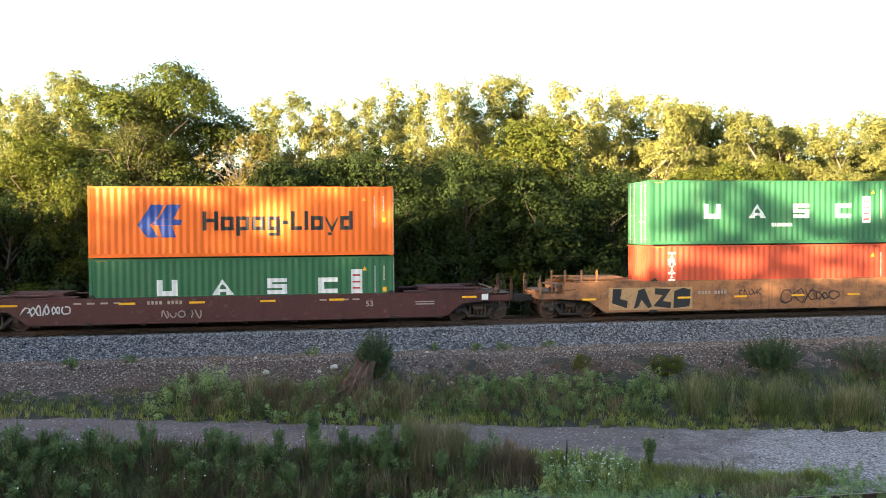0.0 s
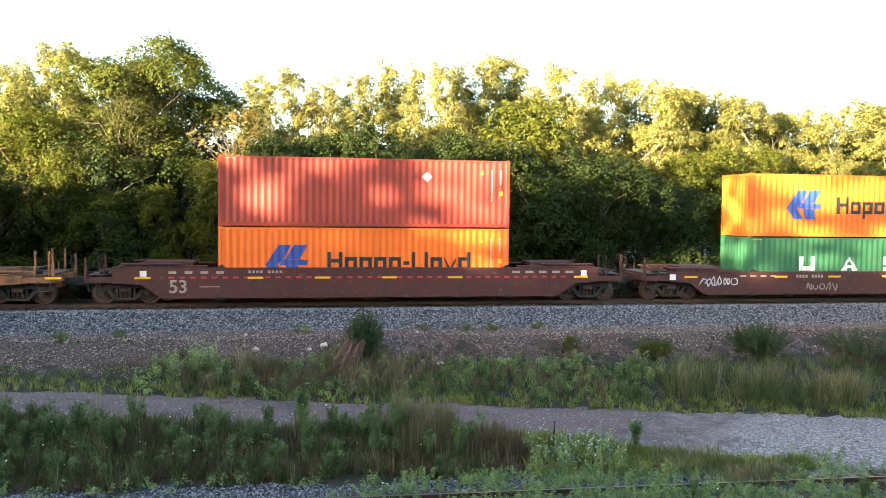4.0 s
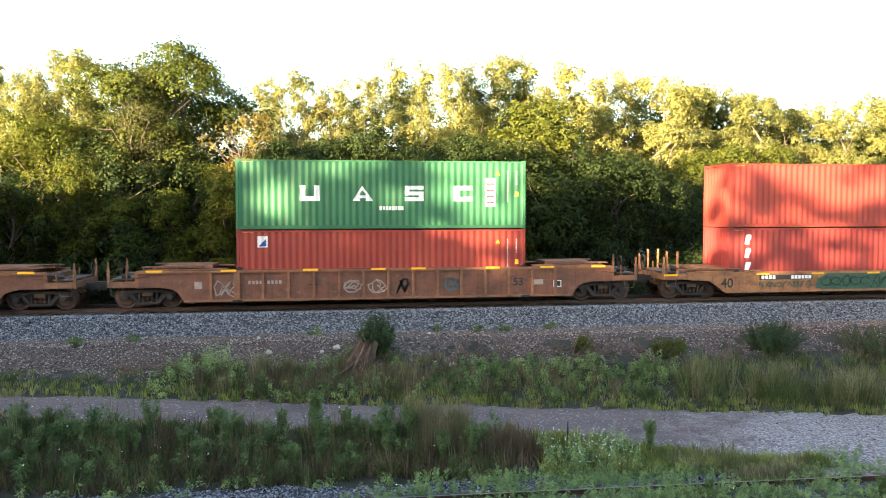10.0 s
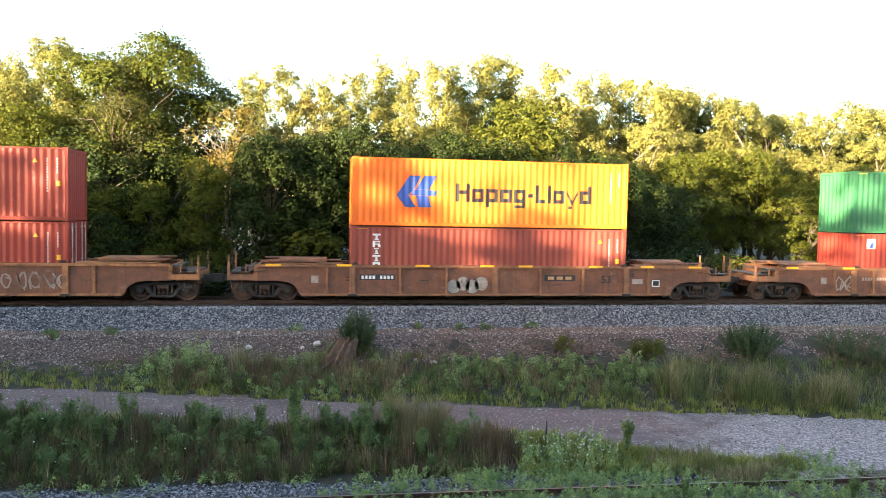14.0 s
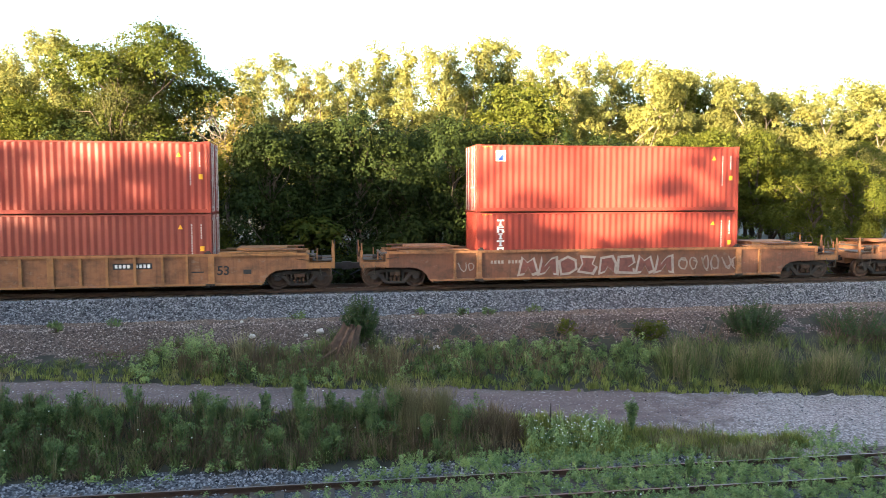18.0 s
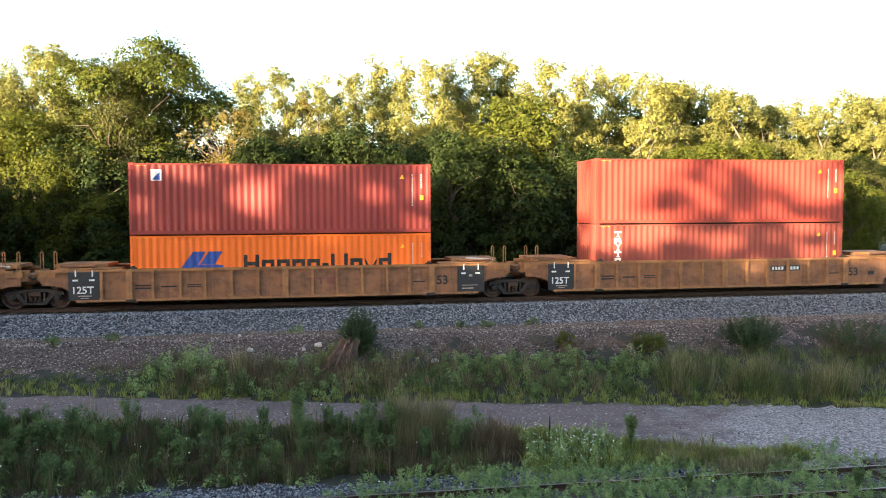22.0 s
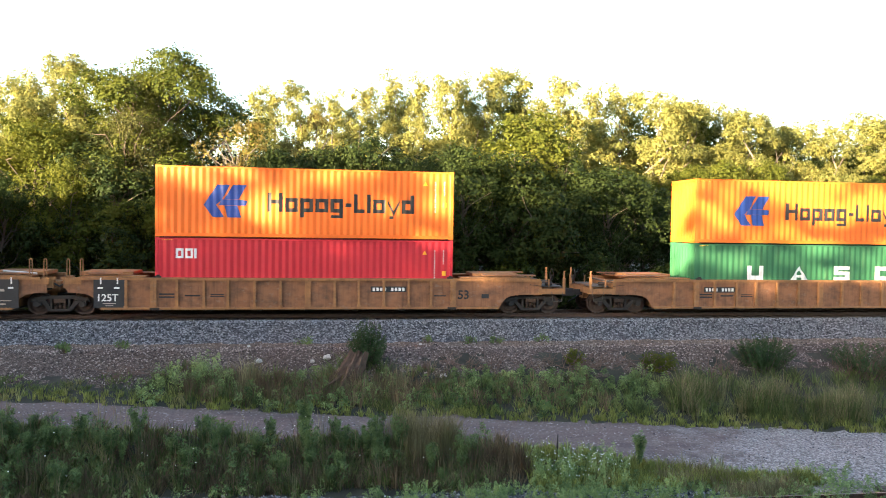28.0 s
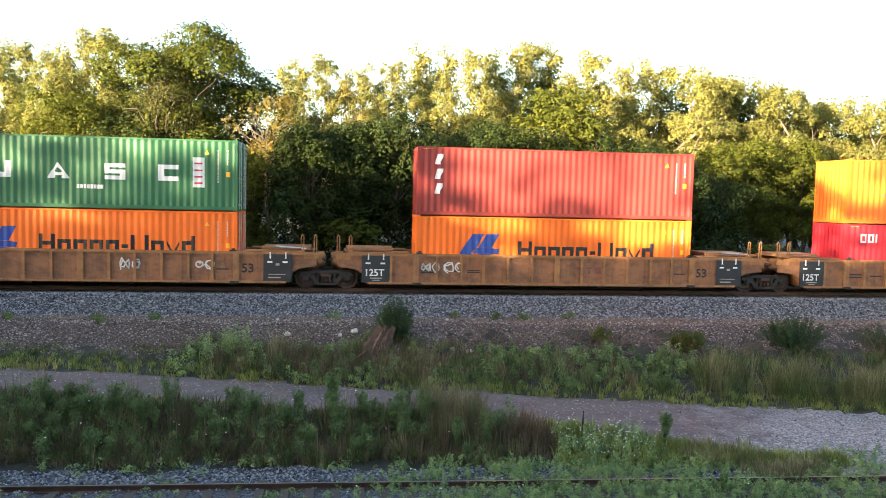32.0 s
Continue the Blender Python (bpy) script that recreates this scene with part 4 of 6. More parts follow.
x, y, k = tufts(150, 20, 0.1, round_spots([(9.6, 19.5, 0.7), (10.8, 19.2, 0.8), (12.2, 18.7, 0.7), (11.3, 18.4, 0.6)]), rng)
blades("verge_grass", "yellowing grass tufts between siding and road", x, y, 0.5 * k, 0.02, M["straw"], rng, 0.5)
x, y, k = tufts(60, 22, 0.12, round_spots([(4.7, 20.6, 0.5), (5.2, 20.4, 0.4)]), rng)
blades("dry_grass", "reddish dry stalks beside flowering weeds", x, y, 0.75 * k, 0.018, M["stalk"], rng, 0.3)


def leafy(name, label, xs, ys, height, spread, per, size, material, category="weed"):
    """Low broad-leaved plants, joined: leaves round many stems."""
    n = len(xs)
    z = ground_z(xs, ys)
    h = height * rng.uniform(0.45, 1.2, n)
    t = rng.uniform(0.08, 1, (n, per)) ** 0.75
    a = rng.uniform(0, math.tau, (n, per))
    lean = rng.normal(0, 0.22, (2, n, 1)) * h[:, None] * t
    r = spread * (0.35 + 1.1 * np.sin(np.pi * np.clip(t * 0.85 + 0.1, 0, 1))) * rng.uniform(0.3, 1.1, (n, per))
    p = np.stack([xs[:, None] + lean[0] + np.cos(a) * r, ys[:, None] + lean[1] + np.sin(a) * r, z[:, None] + h[:, None] * t], -1).reshape(-1, 3)
    d = np.stack([np.cos(a) * 0.55, np.sin(a) * 0.55, np.full(a.shape, 0.6)], -1).reshape(-1, 3)
    v, f = leaves_at(p, d, size, rng, narrow=0.5, messy=0.35)
    return tagged(ob_of(name, tri_mesh(name, v, f), material, label=label), category=category, kind="stuff")


def near_rail_keep(x, y):
    d = y - side_y(x)
    return (np.abs(np.abs(d) - 0.753) > 0.09) & (x < 14.3 + rng.uniform(-0.5, 1.5, len(x)))


def clustered(x0, x1, y0, y1, n, per, spread, keep):
    """Plants that stand in groups."""
    a, b = rng.uniform(x0, x1, n), rng.uniform(y0, y1, n)
    xs, ys = np.repeat(a, per) + rng.normal(0, spread, n * per), np.repeat(b, per) + rng.normal(0, spread * 0.8, n * per)
    q = keep(xs, ys)
    return xs[q], ys[q]


thicken = lambda lo_x, hi_x: (lambda x, y: near_rail_keep(x, y) & (rng.uniform(0, 1, len(x)) < np.clip((x - lo_x) / (hi_x - lo_x), 0.05, 1)))
x, y = clustered(-1.5, 15.5, 15.2, 19.5, 430, 8, 0.24, thicken(-0.5, 4.5))
leafy("siding_weeds", "low green weeds growing over the siding", x, y, 0.27, 0.055, 34, 0.036, M["fresh"])
x, y = clustered(2.0, 14.5, 15.4, 19.6, 80, 7, 0.2, near_rail_keep)
leafy("siding_weeds", "taller bright green weeds in groups beside the siding", x, y, 0.36, 0.05, 40, 0.034, M["fresh"])
x, y = clustered(-12, 3, 15.6, 19.0, 60, 4, 0.3, near_rail_keep)
leafy("siding_weeds", "sparse green weeds between the siding rails", x, y, 0.22, 0.08, 24, 0.042, M["fresh"])
x, y = clustered(-12, 4, 19.3, 20.0, 26, 3, 0.15, near_rail_keep)
leafy("verge_weeds", "small bright weeds at the edge of the ballast", x, y, 0.3, 0.08, 30, 0.05, M["fresh"])
x, y = clustered(-5.5, 12, 25.3, 26.5, 32, 4, 0.28, lambda x, y: y < 26.7)
leafy("bank_weeds", "broad-leaved weeds at the foot of the bank", x, y, np.where(x > 2.5, 0.42, 0.6), 0.11, 90, 0.046, M["weed"])
x, y = clustered(3.5, 11.5, 24.8, 26.3, 34, 5, 0.3, lambda x, y: y < 26.6)
leafy("bank_weeds", "tangled bright weeds on the lower bank", x, y, 0.34, 0.11, 80, 0.046, M["weed"])
x, y = clustered(-5.6, -3.4, 25.9, 26.6, 9, 5, 0.25, lambda x, y: y < 26.9)
leafy("bank_weeds", "bright leafy weeds heaped beside the gravel", x, y, 0.8, 0.11, 110, 0.044, M["fresh"])
x, y = clustered(-13, 4.3, 19.9, 21.7, 48, 4, 0.22, lambda x, y: y > side_y(x) + 2.3)
leafy("verge_weeds", "dense dark leafy weeds beside the siding", x, y, 0.62, 0.13, 70, 0.055, M["weed"])
x, y = clustered(5.6, 8.3, 19.5, 20.3, 24, 5, 0.2, lambda x, y: y < 20.7)
leafy("flowering_weeds", "bright green weeds with small white flowers", x, y, 0.6, 0.08, 70, 0.038, M["fresh"])


def flowers(name, label, xs, ys, h0, h1, r):
    n = len(xs)
    c = np.stack([xs, ys, ground_z(xs, ys) + rng.uniform(h0, h1, n)], 1)
    a = np.arange(6) * math.tau / 6
    ringp = np.stack([np.cos(a) * r, np.sin(a) * r * 0.6, np.sin(a) * r * 0.5], 1)
    v = np.concatenate([c[:, None], c[:, None] + ringp[None] * rng.uniform(0.6, 1.2, (n, 1, 1)) + np.array([0, 0, -0.01])], 1)
    f = np.array([(0, 1 + i, 1 + (i + 1) % 6) for i in range(6)])[None] + 7 * np.arange(n)[:, None, None]
    return tagged(ob_of(name, tri_mesh(name, v.reshape(-1, 3), f.reshape(-1, 3)), M["petal"], label=label), category="flower", kind="stuff")


x, y = clustered(5.7, 8.0, 19.4, 20.4, 16, 9, 0.22, lambda x, y: y < 20.8)
flowers("white_flowers", "small white daisy flowers above green weeds", x, y, 0.4, 1.0, 0.018)
x, y = uniform(-9, 3.5, 19.9, 21.8)(28)
flowers("white_flowers", "scattered small white flowers in dark weeds", x, y, 0.4, 0.95, 0.022)
x, y = uniform(-1, 12, 16, 19.4)(24)
flowers("white_flowers", "tiny white flowers among siding weeds", x, y, 0.12, 0.3, 0.022)


def column_weed(label, h, r, n, seed, shoots):
    """An upright weed: a stem and leafy shoots about it, bushier at their heads."""
    rg = np.random.default_rng(seed)
    w = tagged(new("weed_plant"), label, "weed", "upright weeds beside the road")
    bm = bmesh.new()
    tube(bm, (0, 0, -0.05), (0.02, 0, h * 0.95), 0.012, 0.005, 6)
    part("stem", bm, M["weed"], w)
    # many side shoots; leaves are few and dark below, in whorls towards the tips
    P, D = [], []
    for i in range(shoots):
        b0, lean = rg.uniform(0, math.tau), r * math.sqrt(rg.uniform(0, 1))
        tip = np.array([math.cos(b0) * lean, math.sin(b0) * lean, h * rg.uniform(0.74, 1.0)])
        t = rg.uniform(0.05, 1, n // shoots) ** 0.55
        a = rg.uniform(0, math.tau, len(t))
        rr = (0.035 + 0.055 * t) * rg.uniform(0.3, 1, len(t)) * np.where(t > 0.95, 0.5, 1)
        P.append(tip * np.stack([t ** 1.3, t ** 1.3, t], 1) + np.stack([np.cos(a) * rr, np.sin(a) * rr, rr * 0.3], 1))
        D.append(np.stack([np.cos(a) * 0.6, np.sin(a) * 0.6, np.full(len(t), 0.5)], 1))
    v, f = leaves_at(np.concatenate(P), np.concatenate(D), 0.05, rg, narrow=0.34, messy=0.4)
    ob_of("foliage", tri_mesh("foliage", v, f), M["weed"], w)
    return w


WEEDS = [column_weed("upright grey-green weed with a bushy head beside the road", 1.1, 0.19, 1400, 41, 16), column_weed("upright dark green weed of many leafy shoots among grass", 1.0, 0.24, 1000, 42, 16), column_weed("leafy green weed with whorled tops beside the siding", 0.85, 0.3, 900, 43, 20)]
spots = [(0, 8.75, 19.95, 1.0), (0, -0.6, 21.6, 1.25), (0, 9.1, 17.2, 0.6), (0, 13.2, 16.4, 0.7)]
for i, (px, py) in enumerate(((-1.55, 21.5), (0.25, 21.3), (0.5, 21.0), (1.45, 21.3), (1.15, 20.9), (-0.6, 21.2), (-5.1, 21.4), (-3.4, 21.5), (-3.0, 21.1), (-6.6, 21.5), (-5.7, 21.0), (-8.5, 21.5), (2.0, 21.1), (-0.45, 20.8))):
    spots.append((1, px, py, 0.88 + 0.045 * (i % 7)))
for i in range(56):
    px = float(rng.uniform(-13, 4.6))
    py = float(lo(px) + 0.1 + (hi(px) - lo(px) - 0.2) * rng.uniform(0.05, 1))
    spots.append((1 + i % 2, px, py, float(rng.uniform(0.5, 0.98))))
for kind in (0, 1, 2):
    mine = [q for q in spots if q[0] == kind]
    for n, (_, px, py, k) in enumerate(mine[1:]):
        copy_thing(WEEDS[kind], pose(px, py, float(ground_z(px, py)), 0, 0, 50 * n) @ Matrix.Scale(k, 4))
    _, px, py, k = mine[0]
    WEEDS[kind].matrix_basis = pose(px, py, float(ground_z(px, py))) @ Matrix.Scale(k, 4)

# a burnt-looking dead stalk beside the flowering weeds
st = tagged(new("dead_stalk"), "black dry seed stalk of a weed beside the road", "weed")
bm = bmesh.new()
tube(bm, (0, 0, -0.05), (0.01, 0, 0.4), 0.012, 0.012, 6)
tube(bm, (0.01, 0, 0.4), (0.02, 0, 0.78), 0.03, 0.012, 7)
part("stem", bm, M["steel"], st)
st.matrix_basis = pose(6.5, 20.45, float(ground_z(6.5, 20.45)))


def bush(name, label, x, y, r, h, n, leaf_mat, size, seed):
    rg = np.random.default_rng(seed)
    b = tagged(new(name), label, "bush")
    bm = bmesh.new()
    for i in range(9):
        a = rg.uniform(0, math.tau)
        branch(bm, (0, 0, -0.1), (math.cos(a) * r * 0.7, math.sin(a) * r * 0.7, h * rg.uniform(0.5, 0.95)), 0.02, 0.006, rg, 3, 5)
    part("twig_frame", bm, M["bark"], b)
    lobes = [(rg.uniform(-0.75, 0.75) * r, rg.uniform(-0.5, 0.5) * r, h * rg.uniform(0.25, 0.85), r * rg.uniform(0.25, 0.5)) for _ in range(11)]
    pick = rg.integers(0, len(lobes), n)
    L = np.array(lobes)[pick]
    d = rg.normal(0, 1, (n, 3))
    d /= np.linalg.norm(d, axis=1)[:, None]
    p = L[:, :3] + d * L[:, 3:] * (rg.uniform(0.2, 1.25, (n, 1)) ** 0.6) * np.array([1, 1, 1.1])
    p[:, 2] = np.maximum(p[:, 2], 0.02)
    v, f = leaves_at(p, d, size, rg)
    ob_of("foliage", tri_mesh("foliage", v, f), M[leaf_mat], b)
    b.matrix_basis = pose(x, y, float(ground_z(x, y)))
    return b


def spiky_bush(label, x, y, r, h, shoots, leaf_mat, size, seed):
    """A bush of upright shoots that fan out, each set with narrow leaves."""
    rg = np.random.default_rng(seed)
    b = tagged(new("bank_bush"), label, "bush")
    bm = bmesh.new()
    P, D = [], []
    for i in range(shoots):
        a, k = rg.uniform(0, math.tau), math.sqrt(rg.uniform(0, 1))
        foot = np.array([math.cos(a) * k * r * 0.45, math.sin(a) * k * r * 0.45, 0.0])
        tip = np.array([math.cos(a) * k * r * 1.15, math.sin(a) * k * r, h * (1.08 - 0.45 * k * k) * rg.uniform(0.72, 1.1)])
        if i % 3 == 0:
            tube(bm, foot - (0, 0, 0.05), tip, 0.012, 0.004, 4, caps=False)
        t = rg.uniform(0.12, 1.0, 46) ** 0.8
        p = foot + (tip - foot) * t[:, None] + rg.normal(0, 0.055, (46, 3)) * (1.25 - t[:, None])
        p[:, 2] = np.maximum(p[:, 2], 0.03)
        P.append(p)
        D.append(np.tile((tip - foot) / np.linalg.norm(tip - foot), (46, 1)) + rg.normal(0, 0.35, (46, 3)))
    part("twig_frame", bm, M["bark"], b)
    v, f = leaves_at(np.concatenate(P), np.concatenate(D), size, rg, narrow=0.5, messy=0.45)
    ob_of("foliage", tri_mesh("foliage", v, f), M[leaf_mat], b)
    b.matrix_basis = pose(x, y, float(ground_z(x, y)))
    return b


spiky_bush("dark green bush of upright shoots on an old stump", 1.45, 27.1, 0.68, 1.55, 150, "bushleaf", 0.055, 51)
bush("bank_bush", "small bright green bush on the gravel bank", 9.2, 27.0, 0.38, 0.75, 700, "leaf_mid", 0.05, 52)
spiky_bush("dark twiggy bush on the bank with dull leaves", 16.6, 26.6, 1.1, 1.3, 150, "bushleaf", 0.055, 53)
spiky_bush("dark tangled bush at the foot of the bank", 20.8, 26.2, 1.5, 1.25, 120, "bushleaf", 0.05, 54)
spiky_bush("leafy green bush at the foot of the bank", 22.5, 24.8, 1.1, 1.6, 80, "fresh", 0.065, 55)
bush("bank_bush", "low green weeds heaped on the lower bank", 12.4, 26.6, 0.8, 0.6, 1100, "leaf_mid", 0.05, 56)
for i, (bx, by) in enumerate(((-9.6, 29.2), (-7.4, 28.7), (-9.2, 28.2), (-0.9, 29.3), (3.9, 29.4), (5.6, 29.3), (6.7, 29.3), (8.6, 29.4), (-12.5, 28.6))):
    bush("gravel_weed", "small green weed tuft in the gravel", bx, by, 0.26 + 0.03 * (i % 4), 0.22 + 0.04 * (i % 3), 260, "weed", 0.035, 60 + i)

# old stump under the bush
st = tagged(new("stump"), "broken brown tree stump set in the bank", "stump")
bm = bmesh.new()
rg = np.random.default_rng(5)
rings = []
for j in range(8):
    rings.append([bm.verts.new((math.cos(a) * r, math.sin(a) * r, 0.09 * j - 0.1 + (0.11 * rg.uniform(-1, 1) if j == 7 else 0))) for a, r in ((i * math.tau / 20, (0.36 - 0.02 * j) * (1 + (0.2 if i % 2 else -0.12) + 0.1 * rg.uniform(-1, 1))) for i in range(20))])
for a, b in zip(rings, rings[1:]):
    for i in range(20):
        bm.faces.new((a[i], a[(i + 1) % 20], b[(i + 1) % 20], b[i]))
mid = bm.verts.new((0.05, 0, 0.38))
for i in range(20):
    bm.faces.new((rings[-1][i], rings[-1][(i + 1) % 20], mid))
M["rotten"] = plain("rotten_brown_wood", (0.105, 0.062, 0.042), 0.95, 0, 0.45, 9)
part("wood", bm, M["rotten"], st)
for i in range(7):
    a = i * 0.9
    bm = bmesh.new()
    branch(bm, (math.cos(a) * 0.25, math.sin(a) * 0.25, 0.1), (math.cos(a) * 0.62, math.sin(a) * 0.5, -0.16), 0.06, 0.02, rg, 3, 5)
    part("root", bm, M["rotten"], st)
st.matrix_basis = pose(0.72, 26.35, float(ground_z(0.72, 26.35)), 0, 24, 20) @ Matrix.Diagonal((1.35, 1.3, 1.9, 1))


def rock(x, y, r, label, seed):
    rg = np.random.default_rng(seed)
    bm = bmesh.new()
    bmesh.ops.create_icosphere(bm, subdivisions=2, radius=r)
    for v in bm.verts:
        v.co *= rg.uniform(0.8, 1.15)
        v.co.z *= 0.8
    o = part("rock", bm, M["pale_rock"], None)
    o.matrix_basis = pose(x, y, float(ground_z(x, y)) + r * 0.35)
    return tagged(o, label, "rock")


M["pale_rock"] = plain("pale_limestone", (0.48, 0.45, 0.40), 0.9, 0, 0.25, 12)
for i, (rx, ry, rr) in enumerate(((0.02, 27.55, 0.15), (4.15, 26.55, 0.14), (-2.4, 27.4, 0.12), (-0.5, 27.4, 0.09), (-2.9, 28.9, 0.07), (1.9, 28.8, 0.06), (3.6, 28.9, 0.07), (-2.6, 19.9, 0.08), (15.0, 22.8, 0.05))):
    rock(rx, ry, rr, "pale broken stone lying on the bank" if ry > 25 else "small pale stone on the ground", 70 + i)

x, y = clustered(-5.8, 12, 25.0, 26.3, 30, 4, 0.25, lambda x, y: y < 26.6)
leafy("bank_weeds", "mixed leafy weeds standing in the grass strip", x, y, 0.5, 0.13, 80, 0.045, M["fresh"])


def dead_brush(label, x, y, w, h, n, seed):
    """A tangle of bare brown roots and twigs."""
    rg = np.random.default_rng(seed)
    d = tagged(new("dead_brush"), label, "brush")
    bm = bmesh.new()
    for i in range(n):
        p = np.array([rg.uniform(-w, w), rg.uniform(-0.5, 0.5), 0.0])
        q = p + np.array([rg.normal(0, w * 0.55), rg.uniform(-0.4, 0.3), h * rg.uniform(0.3, 1.1)])
        branch(bm, p - (0, 0, 0.05), q, 0.014 * rg.uniform(0.5, 1.6), 0.004, rg, 4, 4)
    part("twig_tangle", bm, M["rootwood"], d)["kind"] = "stuff"
    d.matrix_basis = pose(x, y, float(ground_z(x, y)))


M["rootwood"] = plain("dry_brown_roots", (0.15, 0.095, 0.072), 0.95, 0, 0.4, 9)
dead_brush("tangle of bare brown roots on the bank", 20.6, 26.0, 1.3, 1.35, 90, 81)
dead_brush("dry bare twigs at the bank's broken edge", 5.2, 27.0, 1.2, 0.5, 60, 82)
dead_brush("bare roots hanging in the bank's broken edge", 10.6, 26.9, 1.5, 0.6, 70, 86)
dead_brush("dry bare twigs at the bank's broken edge", 8.4, 27.0, 1.4, 0.5, 65, 83)
dead_brush("brown twigs beside a bush on the bank", 14.6, 26.4, 1.0, 0.7, 45, 84)
dead_brush("low brown twigs at the edge of the gravel", -6.2, 26.9, 1.2, 0.35, 40, 85)

# ---- containers ----
LEN, WID, HIGH, STD = 12.192, 2.438, 2.896, 2.591
PITCH, DEEP = 0.278, 0.036


def wave(x0, x1):
    """The side sheet's corrugation: x and depth behind the outer face, from x0 to x1."""
    n = round((x1 - x0) / PITCH)
    p = (x1 - x0) / n
    xs, ds = [], []
    for i in range(n):
        a = x0 + i * p
        for k, d in ((0.0, 0.0), (0.26, 0.0), (0.5, DEEP), (0.76, DEEP)):
            xs.append(a + k * p)
            ds.append(d)
    return xs + [x1], ds + [0.0]


SX, SD = wave(-LEN / 2 + 0.12, LEN / 2 - 0.12)
SX, SD = np.array(SX), np.array(SD)


def sheet(xs, ds, z0, z1, make):
    """A corrugated sheet with a bottom and a top edge; make(x, d, z) places a corner."""
    n = len(xs)
    v = [make(x, d, z) for z in (z0, z1) for x, d in zip(xs, ds)]
    f = [(i, i + 1, n + i + 1, n + i) for i in range(n - 1)]
    return np.array(v), np.array(f)


def container_meshes(h):
    """The parts of a container of that height, about its bottom centre: name -> list of meshes."""
    L, Wd = LEN / 2, WID / 2
    out = {}
    y0 = -Wd + 0.012
    v, f = sheet(SX, SD, 0.13, h - 0.07, lambda x, d, z: (x, y0 + d, z))
    out["side_wall"] = [tri_mesh("side_wall", v, f), tri_mesh("side_wall", v * (1, -1, 1), f[:, ::-1])]
    ex, ed = wave(-Wd + 0.12, Wd - 0.12)
    v, f = sheet(ex, ed, 0.13, h - 0.07, lambda x, d, z: (L - 0.02 - d, x, z))
    out["end_wall"] = [tri_mesh("end_wall", v, f)]

    def m(name, bm):
        me = bpy.data.meshes.new(name)
        bm.to_mesh(me)
        bm.free()
        return me
    out["corner_post"] = [m("corner_post", B(sx * L - (0.11 if sx > 0 else 0), sx * L + (0 if sx > 0 else 0.11), sy * Wd - (0.1 if sy > 0 else 0), sy * Wd + (0 if sy > 0 else 0.1), 0.12, h - 0.12)) for sx in (-1, 1) for sy in (-1, 1)]
    cast = []
    for sx in (-1, 1):
        for sy in (-1, 1):
            for z in (0, h - 0.118):
                x0, x1 = sorted((sx * (L + 0.004), sx * (L - 0.178)))
                a0, a1 = sorted((sy * (Wd + 0.004), sy * (Wd - 0.162)))
                cast.append(m("corner_casting", B(x0, x1, a0, a1, z, z + 0.118)))
    out["corner_casting"] = cast
    out["top_rail"] = [m("top_rail", B(-L + 0.17, L - 0.17, *sorted((s * Wd, s * (Wd - 0.06))), h - 0.085, h - 0.02)) for s in (-1, 1)]
    out["bottom_rail"] = [m("bottom_rail", B(-L + 0.17, L - 0.17, *sorted((s * Wd, s * (Wd - 0.05))), 0.02, 0.16)) for s in (-1, 1)]
    rx, rd = wave(-L + 0.1, L - 0.1)
    v, f = sheet(rx, rd, -Wd + 0.05, Wd - 0.05, lambda x, d, z: (x, z, h - 0.03 - d * 0.6))
    out["roof"] = [tri_mesh("roof", v, f)]
    out["floor_frame"] = [m("floor_frame", B(-L + 0.05, L - 0.05, -Wd + 0.05, Wd - 0.05, 0.03, 0.15))]
    out["end_sill"] = [m("end_sill", B(*sorted((s * L, s * (L - 0.09))), -Wd + 0.1, Wd - 0.1, z0, z1)) for s in (-1, 1) for z0, z1 in ((0.0, 0.14), (h - 0.12, h - 0.01))]
    doors = []
    for s in (-1, 1):
        bm = B(-L + 0.01, -L + 0.05, *sorted((s * 0.01, s * (Wd - 0.1))), 0.14, h - 0.12)
        for k in range(5):
            z = 0.3 + k * (h - 0.6) / 4.4
            box(bm, -L - 0.012, -L + 0.012, *sorted((s * 0.06, s * (Wd - 0.16))), z, z + 0.26)
        doors.append(m("door", bm))
    out["door"] = doors
    rods = []
    for y in (-0.86, -0.4, 0.4, 0.86):
        bm = bmesh.new()
        tube(bm, (-L - 0.04, y, 0.06), (-L - 0.04, y, h - 0.05), 0.02, n=6)
        for z in (0.2, h * 0.45, h - 0.25):
            box(bm, -L - 0.05, -L - 0.005, y - 0.06, y + 0.06, z, z + 0.07)
        box(bm, -L - 0.06, -L - 0.03, y - 0.02, y + 0.34 if y < 0 else y + 0.02, 1.02, 1.06)
        rods.append(m("locking_rod", bm))
    out["locking_rod"] = rods
    return out


BOXES = {h: container_meshes(h) for h in (HIGH, STD)}
PAINTED = {}


def painted(me, material):
    key = (me.name, material.name)
    if key not in PAINTED:
        c = me.copy()
        c.materials.clear()
        c.materials.append(material)
        PAINTED[key] = c
    return PAINTED[key]


